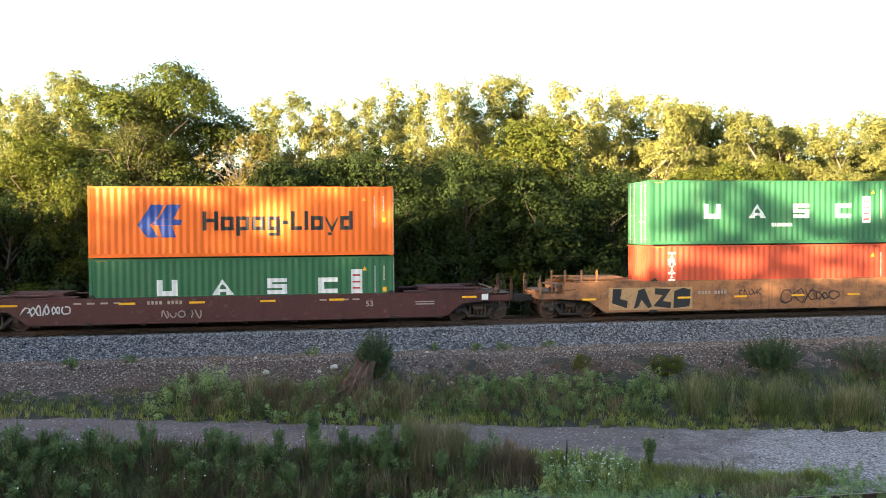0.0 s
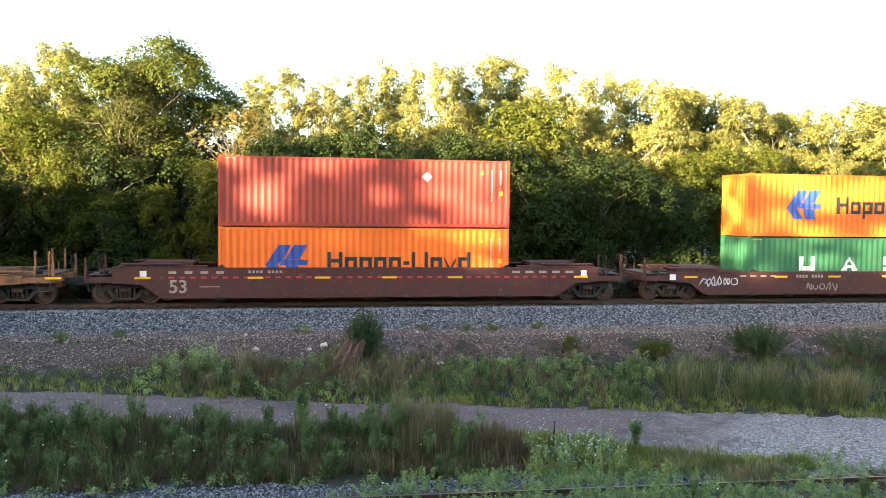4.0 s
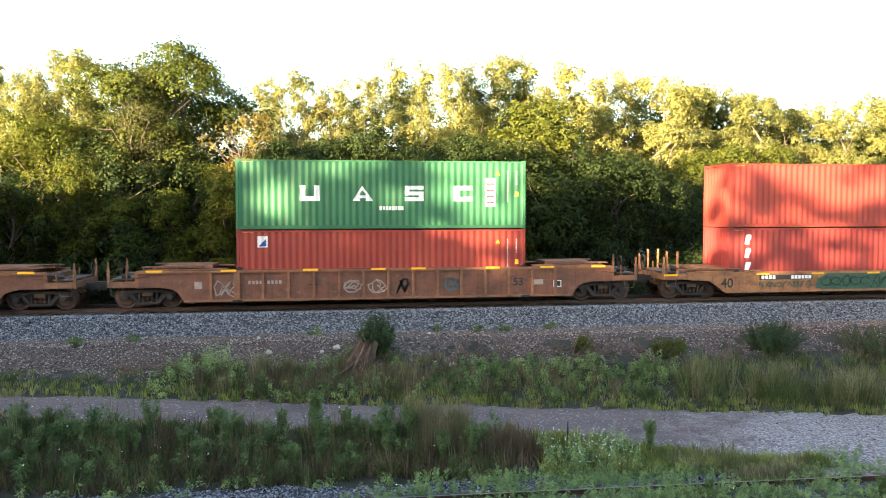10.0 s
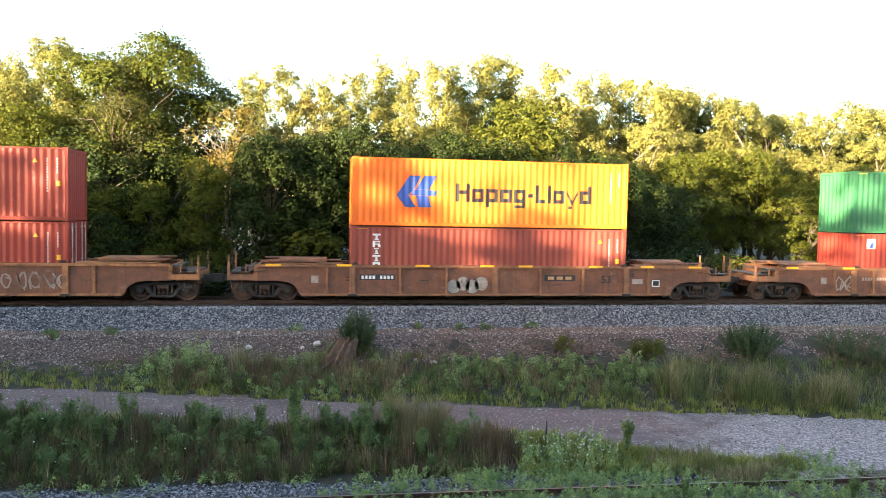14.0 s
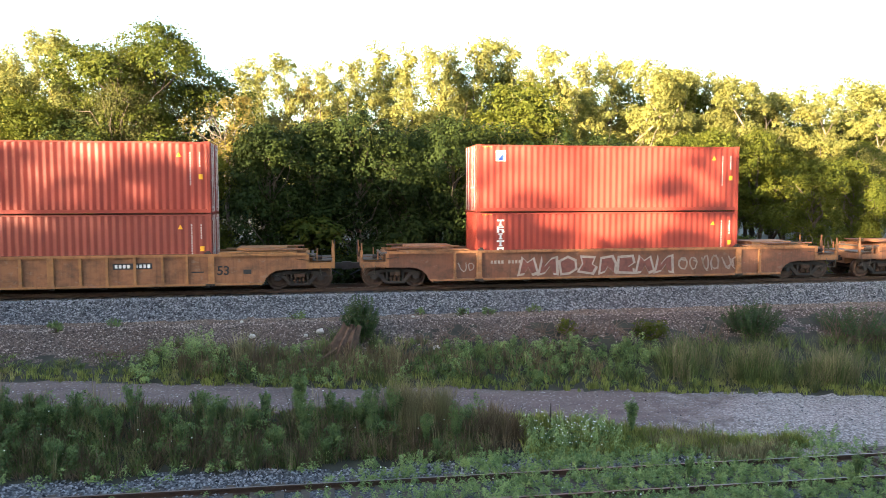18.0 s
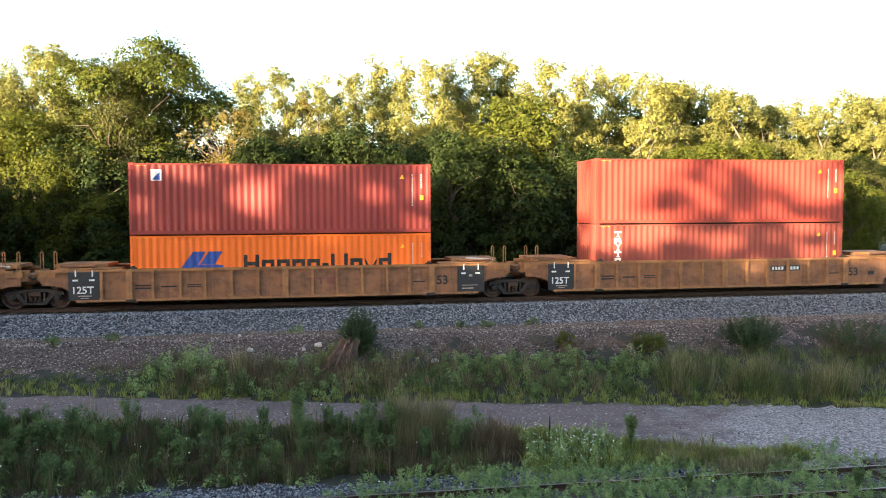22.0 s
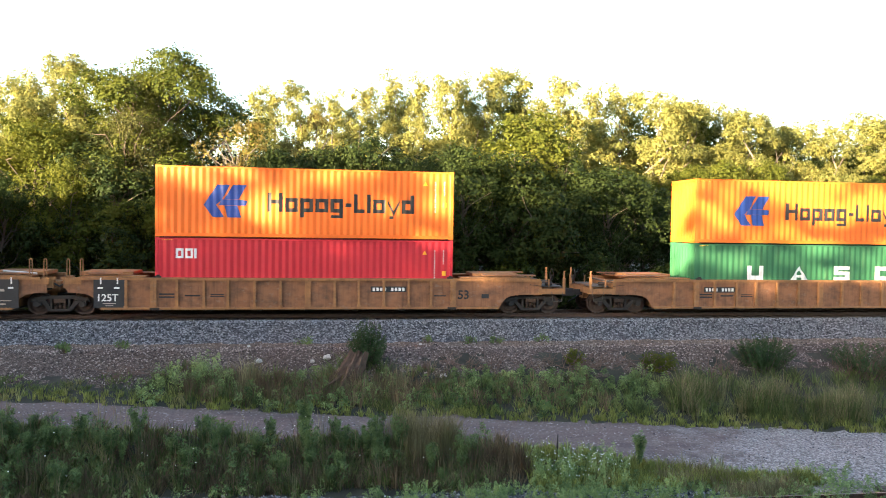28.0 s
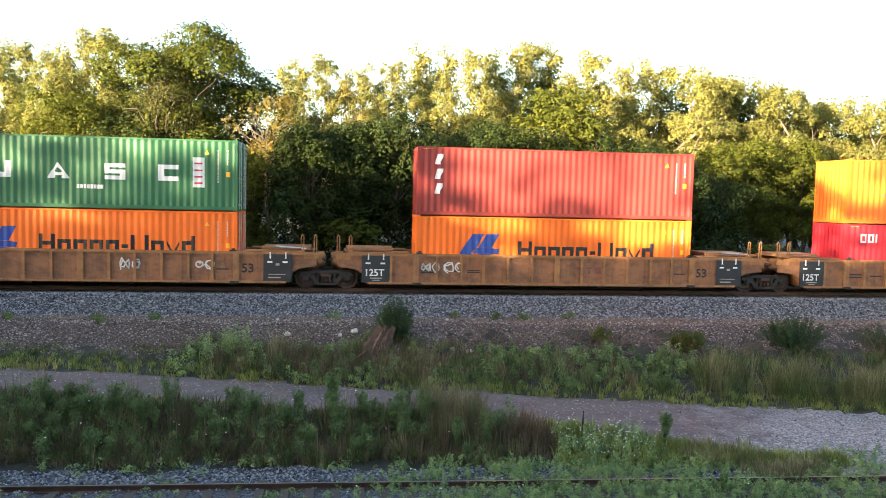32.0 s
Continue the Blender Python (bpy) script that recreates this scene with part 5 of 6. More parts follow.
def decal(name, quads, material, parent, label="", lift=0.005):
    """Paint on the near side sheet: pieces (x0, bottom, top, x1, bottom, top) that follow the corrugation."""
    V, F = [], []
    for x0, b0, t0, x1, b1, t1 in quads:
        cut = [x0] + [float(x) for x in SX if x0 + 1e-4 < x < x1 - 1e-4] + [x1]
        for x in cut:
            k = (x - x0) / max(x1 - x0, 1e-6)
            y = -WID / 2 + 0.012 + float(np.interp(x, SX, SD)) - lift
            V += [(x, y, b0 + (b1 - b0) * k), (x, y, t0 + (t1 - t0) * k)]
        n = len(V) - 2 * len(cut)
        F += [(n + 2 * i, n + 2 * i + 2, n + 2 * i + 3, n + 2 * i + 1) for i in range(len(cut) - 1)]
    return ob_of(name, tri_mesh(name, V, F), material, parent, label)


def rect(x, z, w, h):
    return (x, z, z + h, x + w, z, z + h)


def slices(pts):
    """A convex outline in x and z, cut into upright-sided pieces."""
    xs = sorted({round(p[0], 4) for p in pts})

    def span(x):
        hit = []
        for (xa, za), (xb, zb) in zip(pts, pts[1:] + pts[:1]):
            if min(xa, xb) - 1e-3 <= x <= max(xa, xb) + 1e-3:
                hit += [za, zb] if abs(xb - xa) < 1e-3 else [za + (zb - za) * min(1, max(0, (x - xa) / (xb - xa)))]
        return min(hit), max(hit)
    return [(a, *span(a), b, *span(b)) for a, b in zip(xs, xs[1:])]


def ring(x, z, w, h, t):
    return [rect(x, z, w, t), rect(x, z + h - t, w, t), rect(x, z + t, t, h - 2 * t), rect(x + w - t, z + t, t, h - 2 * t)]


def marks(c, h, small=True):
    """Small lines of unreadable print near the sheet's far end, with two warning labels."""
    X = LEN / 2
    for k, (dx, n) in enumerate(((0.80, 13), (0.42, 6))):
        decal("print_column", [rect(X - dx, h - 0.5 - i * 0.105, 0.05, 0.075) for i in range(n)], M["dimwhite"], c, "column of small white unreadable print")["kind"] = "stuff"
    decal("warning_label", [(X - 1.30, h - 0.62, h - 0.60, X - 1.21, h - 0.62, h - 0.44), (X - 1.21, h - 0.62, h - 0.44, X - 1.12, h - 0.62, h - 0.60)], M["marker"], c, "yellow warning triangle")
    decal("warning_label", [rect(X - 0.45, h - 1.52, 0.16, 0.2)], M["marker"], c, "yellow square label")
    decal("edge_stripe", [(-X + 0.25 + i * 0.09, h - 0.12, h - 0.09, -X + 0.30 + i * 0.09, h - 0.12, h - 0.09) for i in range(5)], M["marker"], c)["kind"] = "stuff"


def mark_arrow(c, h):
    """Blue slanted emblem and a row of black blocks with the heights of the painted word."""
    z, X, Wd, H = h * 0.28, -4.22, 1.76, h * 0.46
    pieces = (((0, .38), (.31, 1), (.59, 1), (.42, .55), (.28, .38)), ((0, .38), (.28, .38), (.47, 0), (.21, 0)), ((.66, 1), (.97, 1), (.79, .56), (.46, .56)),
              ((.33, .37), (.40, .555), (.79, .555), (.99, .52), (.95, .37)), ((.47, .365), (.76, .365), (.85, 0), (.53, 0)))
    decal("emblem", [q for p in pieces for q in slices([(X + u * Wd, z + v * H) for u, v in p])], M["blue"], c, "blue slanted emblem")
    zb, cap, xh, st = (1.08 if h > 2.7 else 0.98), 0.78, 0.57, 0.155
    x = -1.68
    for kind in "HxpxgbLlxyd":
        w = {"H": 0.62, "b": 0.26, "L": 0.45, "l": st, "y": 0.5}.get(kind, 0.52)
        if kind == "H":
            r = [rect(x, zb, st, cap), rect(x + w - st, zb, st, cap), rect(x + st, zb + cap * 0.43, w - 2 * st, st)]
        elif kind == "b":
            r = [rect(x, zb + 0.24, w, st)]
        elif kind == "L":
            r = [rect(x, zb, st, cap), rect(x + st, zb, w - st, st)]
        elif kind == "l":
            r = [rect(x, zb, st, cap)]
        elif kind == "y":
            r = [(x, zb + xh - 0.16, zb + xh, x + 0.25, zb - 0.12, zb + 0.12), (x + 0.25, zb - 0.12, zb + 0.12, x + 0.5, zb + xh - 0.16, zb + xh), rect(x + 0.08, zb - 0.23, 0.17, 0.12)]
        else:
            r = ring(x, zb, w, xh, st)
            if kind == "p":
                r.append(rect(x, zb - 0.22, st, 0.22))
            elif kind == "g":
                r += [rect(x + w - st, zb - 0.11, st, 0.11), rect(x + 0.02, zb - 0.23, w - 0.02, 0.12)]
            elif kind == "d":
                r.append(rect(x + w - st, zb + xh, st, cap - xh))
        decal("wordmark_block", r, M["ink"], c, "black painted block")
        x += w + 0.098


def mark_four(c, h, small=False, z=None):
    """Four wide white blocks, a white label with red lines; a small line of print on the upper box."""
    z = h * 0.42 if z is None else z
    for i, x in enumerate((-3.5, -1.33, 0.87, 2.95)):
        t = 0.2
        if i == 0:
            r = [rect(x, z, 0.8, t), rect(x, z + t, 0.22, 0.45), rect(x + 0.58, z + t, 0.22, 0.45)]
        elif i == 1:
            r = [(x, z, z + 0.02, x + 0.4, z + 0.45, z + 0.65), (x + 0.4, z + 0.45, z + 0.65, x + 0.85, z, z + 0.02), (x, z, z + 0.02, x + 0.3, z, z + 0.35), (x + 0.55, z, z + 0.35, x + 0.85, z, z + 0.02), rect(x + 0.25, z + 0.12, 0.35, 0.12)]
        elif i == 2:
            r = [rect(x, z, 0.8, 0.16), rect(x, z + 0.245, 0.8, 0.16), rect(x, z + 0.49, 0.8, 0.16), rect(x, z + 0.40, 0.2, 0.1), rect(x + 0.6, z + 0.15, 0.2, 0.1)]
        else:
            r = [rect(x, z, 0.8, 0.18), rect(x, z + 0.47, 0.8, 0.18), rect(x, z + 0.18, 0.24, 0.3)]
        decal("wordmark_block", r, M["white"], c, "wide white painted block")
    decal("info_label", [rect(4.32, z - 0.24, 0.46, 1.22)], M["white"], c, "white label with short red lines")
    for k in (-0.1, 0.16, 0.42, 0.70):
        decal("label_line", [rect(4.38, z + k, 0.32, 0.07)], M["redmark"], c, "red line", 0.009)
    if small:
        decal("print_line", [rect(-0.2 + i * 0.13, z - 0.38, 0.10, 0.16) for i in range(8)], M["white"], c, "line of small white print")["kind"] = "stuff"


def mark_column(c, h):
    """A column of five white slab letters' blocks."""
    x = -5.2
    for i in range(5):
        z = h - 0.58 - i * 0.3
        bar, foot = rect(x, z + 0.19, 0.32, 0.075), rect(x + 0.08, z, 0.17, 0.05)
        stem = rect(x + 0.115, z + 0.05, 0.095, 0.14)
        r = {1: [rect(x, z, 0.1, 0.265), rect(x + 0.1, z + 0.2, 0.2, 0.065), rect(x + 0.1, z + 0.1, 0.2, 0.05), rect(x + 0.22, z, 0.1, 0.1)], 2: [rect(x + 0.06, z + 0.21, 0.2, 0.055), foot, stem], 4: ring(x + 0.01, z, 0.3, 0.265, 0.085)}.get(i, [bar, foot, stem])
        decal("wordmark_block", r, M["white"], c, "small white slab block")


def mark_slant(c, h):
    for i in range(3):
        z = h - 0.75 - i * 0.62
        decal("wordmark_block", [(-5.35, z, z + 0.05, -5.24, z, z + 0.44), (-5.24, z, z + 0.44, -5.12, z, z + 0.44), (-5.12, z + 0.12, z + 0.44, -5.0, z + 0.3, z + 0.44)], M["white"], c, "slanted white block")


def mark_square(c, h):
    decal("logo_label", [rect(-5.25, h - 0.72, 0.42, 0.46)], M["white"], c, "small white and blue square label")
    decal("logo_shape", [(-5.19, h - 0.68, h - 0.66, -4.9, h - 0.68, h - 0.36)], M["blue"], c, "blue wedge", 0.009)


def mark_three(c, h):
    for i, x in enumerate((-5.3, -4.93, -4.58)):
        decal("wordmark_block", (ring(x, h - 0.85, 0.3, 0.4, 0.09) if i < 2 else [rect(x, h - 0.85, 0.1, 0.4)]), M["white"], c, "white block")


def mark_diamond(c, h, x=1.0, z=0.9):
    decal("placard", [(x - 0.22, z, z + 0.001, x, z - 0.22, z + 0.22), (x, z - 0.22, z + 0.22, x + 0.22, z, z + 0.001)], M["white"], c, "white diamond placard")


MARKS = {"arrow": mark_arrow, "four": mark_four, "column": mark_column, "slant": mark_slant, "square": mark_square, "three": mark_three, "diamond": mark_diamond}
COLOUR_WORD = {"orange": "bright orange", "green": "dark green", "red": "red-oxide", "brown": "faded brown-red", "wine": "wine-red", "bright": "bright crimson", "vermilion": "orange-red"}
DECAL_WORD = {"arrow": "with blue emblem", "four": "with wide white blocks", "column": "with white block column", "slant": "with slanted white blocks", "square": "with square logo label", "three": "with white blocks", "diamond": "with white diamond placard"}


def container(colour, h, kinds, doors_left=False, where="on a well car"):
    mat = M[colour]
    c = tagged(new("shipping_container"), "%s container %s, %s" % (COLOUR_WORD[colour], DECAL_WORD.get(kinds[0].replace("fourtop", "four").replace("fourlow", "four").replace("hidia", "diamond"), "with print") if kinds else "with small print", where), "shipping container", "containers on the train")
    flip = Matrix.Identity(4) if doors_left else pose(0, 0, 0, 0, 0, 180)
    for name, meshes in BOXES[h].items():
        for me in meshes:
            material = M["rod"] if name == "locking_rod" else mat
            ob = new(name, painted(me, material))
            ob.parent = c
            if name in ("door", "locking_rod", "end_wall"):
                ob.matrix_basis = flip
    for k in kinds:
        if k == "fourtop":
            mark_four(c, h, True, 1.17)
        elif k == "fourlow":
            mark_four(c, h, False, 1.25 if h > 2.7 else 1.05)
        elif k == "midlow":
            mark_diamond(c, h, 1.6, 0.95)
        elif k == "hidia":
            mark_diamond(c, h, 2.5, h - 0.75)
        else:
            MARKS[k](c, h)
    marks(c, h)
    return c


# ---- well cars ----
HALF_W = 1.49


def lettering(text, size, x, z, y, material, parent, label=""):
    cu = bpy.data.curves.new("lettering", "FONT")
    cu.body, cu.size, cu.offset = text, size, 0.018 * size
    tmp = bpy.data.objects.new("lettering", cu)
    scene.collection.objects.link(tmp)
    me = bpy.data.meshes.new_from_object(tmp)
    bpy.data.objects.remove(tmp)
    ob = ob_of("lettering", me, material, parent, label)
    ob.matrix_basis = pose(x, y, z, 90, 0, 0)
    return ob


def wheelset_mesh():
    bm = bmesh.new()
    n = 28
    prof = [(0.10, 0.10), (0.14, 0.30), (0.115, 0.40), (0.13, 0.455), (-0.005, 0.46), (-0.015, 0.49), (-0.03, 0.49), (-0.03, 0.42), (0.0, 0.38), (0.05, 0.28), (-0.02, 0.12)]
    for s in (-1, 1):
        rings = [[bm.verts.new((r * math.cos(k * math.tau / n), s * (0.7175 + y), r * math.sin(k * math.tau / n))) for k in range(n)] for y, r in prof]
        for a, b in zip(rings, rings[1:]):
            for k in range(n):
                bm.faces.new((a[k], a[(k + 1) % n], b[(k + 1) % n], b[k]))
        for k in range(3):
            a = k * math.tau / 3
            box(bm, 0.03 + 0.0 * a, 0.07, *sorted((s * 0.98, s * 1.03)), -0.02 + 0.05 * math.sin(a), 0.02 + 0.05 * math.sin(a))
    tube(bm, (0, -1.02, 0), (0, 1.02, 0), 0.08, n=12)
    bmesh.ops.recalc_face_normals(bm, faces=bm.faces[:])
    me = bpy.data.meshes.new("wheelset")
    bm.to_mesh(me)
    bm.free()
    me.materials.append(M["wheel"])
    return me


WHEELSET = wheelset_mesh()
WHEELS = []


def truck(parent, x, base=1.78):
    t = part("truck", boxes((x - 0.2, x + 0.2, -1.0, 1.0, 0.38, 0.72), (x - 0.35, x + 0.35, -0.3, 0.3, 0.6, 0.85)), M["steel"], parent, "grimy cast steel truck")
    b = base / 2
    for s in (-1, 1):
        y0, y1 = sorted((s * 0.93, s * 1.07))
        bm = bmesh.new()
        prism(bm, [(x - b - 0.26, 0.54), (x - b + 0.14, 0.56), (x - 0.5, 0.66), (x + 0.5, 0.66), (x + b - 0.14, 0.56), (x + b + 0.26, 0.54), (x + b + 0.22, 0.68), (x + 0.55, 0.79), (x - 0.55, 0.79), (x - b - 0.22, 0.68)], y0, y1)
        for q in (-1, 1):
            prism(bm, [(x + q * u, z) for u, z in ((b - 0.12, 0.56), (b - 0.30, 0.60), (0.34, 0.30), (0.42, 0.18))][::q], y0, y1)
            box(bm, *sorted((x + q * 0.30, x + q * 0.38)), y0, y1, 0.24, 0.70)
        box(bm, x - 0.42, x + 0.42, y0 - 0.02, y1 + 0.02, 0.17, 0.26)
        part("side_frame", bm, M["steel"], t)
        part("bolster_end", B(x - 0.22, x + 0.22, *sorted((s * 1.0, s * 1.14)), 0.52, 0.66), M["wheel"], t)
        for k in (-0.17, 0, 0.17):
            bm = bmesh.new()
            rows = []
            for j in range(9):
                r = 0.072 if j % 2 else 0.045
                rows.append([bm.verts.new((x + k + r * math.cos(q * math.tau / 8), s * 1.04 + r * math.sin(q * math.tau / 8), 0.26 + j * 0.0325)) for q in range(8)])
            for ra, rb in zip(rows, rows[1:]):
                for q in range(8):
                    bm.faces.new((ra[q], ra[(q + 1) % 8], rb[(q + 1) % 8], rb[q]))
            part("spring", bm, M["wheel"], t)
        for e in (-b, b):
            bm = bmesh.new()
            tube(bm, (x + e, s * 1.07, 0.46), (x + e, s * 1.16, 0.46), 0.11, n=10)
            box(bm, x + e - 0.15, x + e + 0.15, *sorted((s * 0.95, s * 1.1)), 0.40, 0.60)
            part("bearing_box", bm, M["steel"], t)
    for e in (-b, b):
        w = new("wheelset", WHEELSET)
        w.parent = t
        w.location = (x + e, 0, 0.46)
        WHEELS.append((w, x + e))
    return t


def side_outline(e, top, taper, ends):
    """A side plate's outline, in x and z; e: where the lower edge ends."""
    def half(kind):
        if taper:
            r = [(e, 0.29), (e + 0.75, 0.82), (e + 1.75, 0.88)]
        elif kind == "truck":
            r = [(e, 0.30), (e + 0.10, 0.52), (e + 0.26, 0.70), (e + 0.50, 0.82), (e + 0.85, 0.87), (e + 1.78, 0.88)]
        else:
            r = [(e, 0.30), (e + 0.08, 0.52), (e + 0.22, 0.72), (e + 0.45, 0.86), (e + 0.8, 0.93), (e + 1.22, 0.95), (e + 1.22, 1.25), (e + 0.95, 1.38)]
        return r + [(r[-1][0], top)]
    return [(-x, z) for x, z in half(ends[0])[::-1]] + half(ends[1])


def bars(name, y, items, material, parent, label=""):
    """Flat painted rectangles on the side plate: x, z, width, height."""
    if len(items) > 12:
        bm = bmesh.new()
        for x, z, w, h in items:
            box(bm, x, x + w, y - 0.004, y + 0.002, z, z + h)
        return tagged(part(name, bm, material, parent, label), kind="stuff")
    for x, z, w, h in items:
        part(name, B(x, x + w, y - 0.004, y + 0.002, z, z + h), material, parent, label)


def scrawl(name, x, z, w, h, n, width, material, parent, seed, label):
    """Spray-painted strokes: connected thin bars with no readable shape."""
    rg = random.Random(seed)
    bm = bmesh.new()
    y = (YR if parent.get("ribbed") else Y) - 0.006
    letters = max(1, round(w / (h * 0.75)))
    for i in range(letters):
        cx, cz = x + w * (i + 0.5) / letters, z + h / 2
        a, da = rg.uniform(0, math.tau), rg.choice((-1, 1)) * rg.uniform(0.5, 0.95)
        rx, rz = w / letters * rg.uniform(0.35, 0.6), h * rg.uniform(0.3, 0.5)
        p, q2 = [], rg.choice((1.0, 1.5, 2.0, 1.0))
        for k in range(max(6, n // letters + 5)):
            f = 1 - 0.06 * k * rg.random()
            p.append(Vector((cx + rx * f * math.cos(a + da * k) + 0.03 * k * (rx / 3), y, cz + rz * f * math.sin((a + da * k) * q2))))
        for u, v in zip(p, p[1:]):
            d = v - u
            if d.length < 0.01:
                continue
            e = d.normalized() * width * 0.3
            nrm = Vector((-d.z, 0, d.x)).normalized() * width / 2
            vs = [bm.verts.new(c) for c in (u - e - nrm, v + e - nrm, v + e + nrm, u - e + nrm)]
            ws = [bm.verts.new(c.co + Vector((0, 0.004, 0))) for c in vs]
            bm.faces.new(vs)
            for k in range(4):
                bm.faces.new((vs[k], vs[(k + 1) % 4], ws[(k + 1) % 4], ws[k]))
    return tagged(part(name, bm, material, parent, label), kind="stuff")


def stake(parent, x, y, z0, z1, mat):
    part("stake", boxes((x - 0.035, x + 0.035, y - 0.035, y + 0.035, z0, z1)), mat, parent)


PLATE = {"car_yellow": "plate_yellow", "car_brown": "plate_brown", "car_orange": "plate_brown"}


def well_car(colour, style, ends, reach=8.2, top=1.50, ribs=(), label="", stakes=()):
    """A well car about its middle. ends: what each end has: 'truck' (a coupler and its own truck) or 'joint' (a shared truck)."""
    mat = M[colour]
    c = tagged(new("well_car"), label, "freight car", "cars of the train")
    c["ribbed"] = style == "ribbed"
    taper = style != "ribbed"
    inset, plate = (0.0, mat) if taper else (0.07, M[PLATE[colour]])
    out = side_outline(reach, top, taper, ends)
    tip = [reach + (1.8 if e == "truck" else 1.0) for e in ends]
    for s in (-1, 1):
        y0, y1 = sorted((s * (HALF_W - 0.02 - inset), s * (HALF_W - 0.05 - inset)))
        part("side_plate", prism(bmesh.new(), out, y0, y1), plate, c)
        ya, yb = sorted((s * (HALF_W + 0.0), s * (HALF_W - 0.16)))
        part("top_chord", B(-tip[0], tip[1], ya, yb, top - 0.02, top + 0.09), mat, c)
        yc, yd = sorted((s * (HALF_W + 0.015), s * (HALF_W - 0.1)))
        part("bottom_chord", B(-reach + 0.05, reach - 0.05, yc, yd, 0.27, 0.36), mat, c)
        for x in ribs:
            w = 0.12 if abs(abs(x) - 6.0) < 0.15 or abs(x) < 0.1 else 0.05
            ye, yf = sorted((s * (HALF_W + 0.02), s * (HALF_W - 0.1)))
            part("rib", boxes((x - w, x + w, ye, yf, 0.36, top - 0.02), (x - w - 0.03, x + w + 0.03, *sorted((s * (HALF_W + 0.025), s * (HALF_W - 0.1))), 0.28, 0.42)), mat, c)
        for x in (-6.05, 6.05):
            if reach > 7:
                part("jacking_pad", B(x - 0.19, x + 0.19, *sorted((s * (HALF_W + 0.032), s * (HALF_W - 0.1))), 0.262, 0.35), M["steel"], c)
            gx = x * (0.985 if reach > 7 else 0.97)
            part("corner_guide", boxes((gx - 0.13, gx + 0.13, *sorted((s * (HALF_W - 0.02), s * (HALF_W - 0.14))), top + 0.09, top + 0.15), (gx - 0.05, gx + 0.08, *sorted((s * (HALF_W - 0.04), s * (HALF_W - 0.12))), top + 0.15, top + 0.21)), M["steel"], c)
    for x in np.linspace(-reach + 0.3, reach - 0.3, 9):
        part("cross_beam", B(x - 0.12, x + 0.12, -1.45, 1.45, 0.2, 0.28), M["steel"], c)
    beam = mat if style != "plain_dark" else M["steel"]
    for e, s in zip(ends, (-1, 1)):
        def X(a, b):
            return sorted((s * (reach + a), s * (reach + b)))
        part("bulkhead", B(*X(-0.15, -0.07), -1.38, 1.38, 0.3, top), mat, c)
        part("end_deck", B(*X(0, 1.75 if e == "truck" else 1.2), -1.36, 1.36, 1.02, 1.12), M["steel"], c)
        part("centre_beam", B(*X(0, 2.8 if e == "truck" else 1.45), -0.28, 0.28, 0.62, 1.25), beam, c)
        zt = top + 0.09
        # boards laid over the end, in two steps
        for y0, y1 in ((-1.44, -0.82), (0.82, 1.44)):
            part("walkway", B(*X(-1.75, 1.35 if e == "truck" else 0.7), y0, y1, zt + 0.015, zt + 0.06), mat, c)
            part("walkway", B(*X(-0.75, 1.6 if e == "truck" else 0.55), y0 + 0.1, y1 - 0.1, zt + 0.12, zt + 0.16), plate, c)
        for k in (-0.6, 0.2, 0.5, 1.25)[:4 if e == "truck" else 3]:
            for yy in (-1.15, 1.15):
                part("walkway_bracket", B(*X(k, k + 0.09), yy - 0.04, yy + 0.04, zt + 0.06, zt + 0.12), mat, c)
        part("cover", B(*X(-1.1, 0.9), -0.8, 0.8, zt + 0.05, zt + 0.19), mat, c)
        if e == "truck":
            part("end_sill", boxes((*X(1.72, 1.86), -1.42, 1.42, 0.88, top), (*X(2.78, 2.9), -1.4, 1.4, 0.90, 1.16)), mat, c)
            for yy in (-1.43, 1.31):
                part("side_sill", B(*X(1.86, 2.78), yy, yy + 0.12, 0.90, 1.14), mat, c)
                part("corner_post", boxes((*X(2.82, 2.92), yy, yy + 0.1, 0.90, 1.62), (*X(2.84, 2.90), yy + 0.02, yy + 0.08, 1.62, 1.92)), mat, c)
                part("thin_post", B(*X(2.16, 2.21), yy + 0.03, yy + 0.08, 1.14, 1.56), mat, c)
            part("crosswalk", boxes((*X(2.0, 2.8), -1.28, 1.28, 1.20, 1.25), (*X(1.95, 2.05), -1.3, 1.3, 1.42, 1.47), (*X(1.4, 2.2), -1.1, -0.75, top - 0.02, top + 0.02)), M["grating"], c)
            part("brake_cylinder", tube(tube(bmesh.new(), (s * (reach + 2.0), -0.85, 0.98), (s * (reach + 2.55), -0.85, 0.98), 0.13, n=10), (s * (reach + 2.1), -1.12, 1.34), (s * (reach + 2.4), -1.12, 1.34), 0.09, n=8), M["steel"], c)
            bm = bmesh.new()
            tube(bm, (s * (reach + 1.86), -1.38, 1.42), (s * (reach + 2.82), -1.38, 1.34), 0.014, n=5)
            tube(bm, (s * (reach + 1.3), -1.47, 1.32), (s * (reach + 1.86), -1.47, 1.25), 0.014, n=5)
            part("brake_rod", bm, M["rail"], c)
            bm = bmesh.new()
            ends_of = ((2.3, 1.0), (2.36, 0.58), (2.74, 0.58), (2.8, 1.0))
            for (xa, za), (xb, zb) in zip(ends_of, ends_of[1:]):
                tube(bm, (s * (reach + xa), -1.45, za), (s * (reach + xb), -1.45, zb), 0.013, n=5)
            part("step_iron", bm, M["grating"], c)
            bm = bmesh.new()
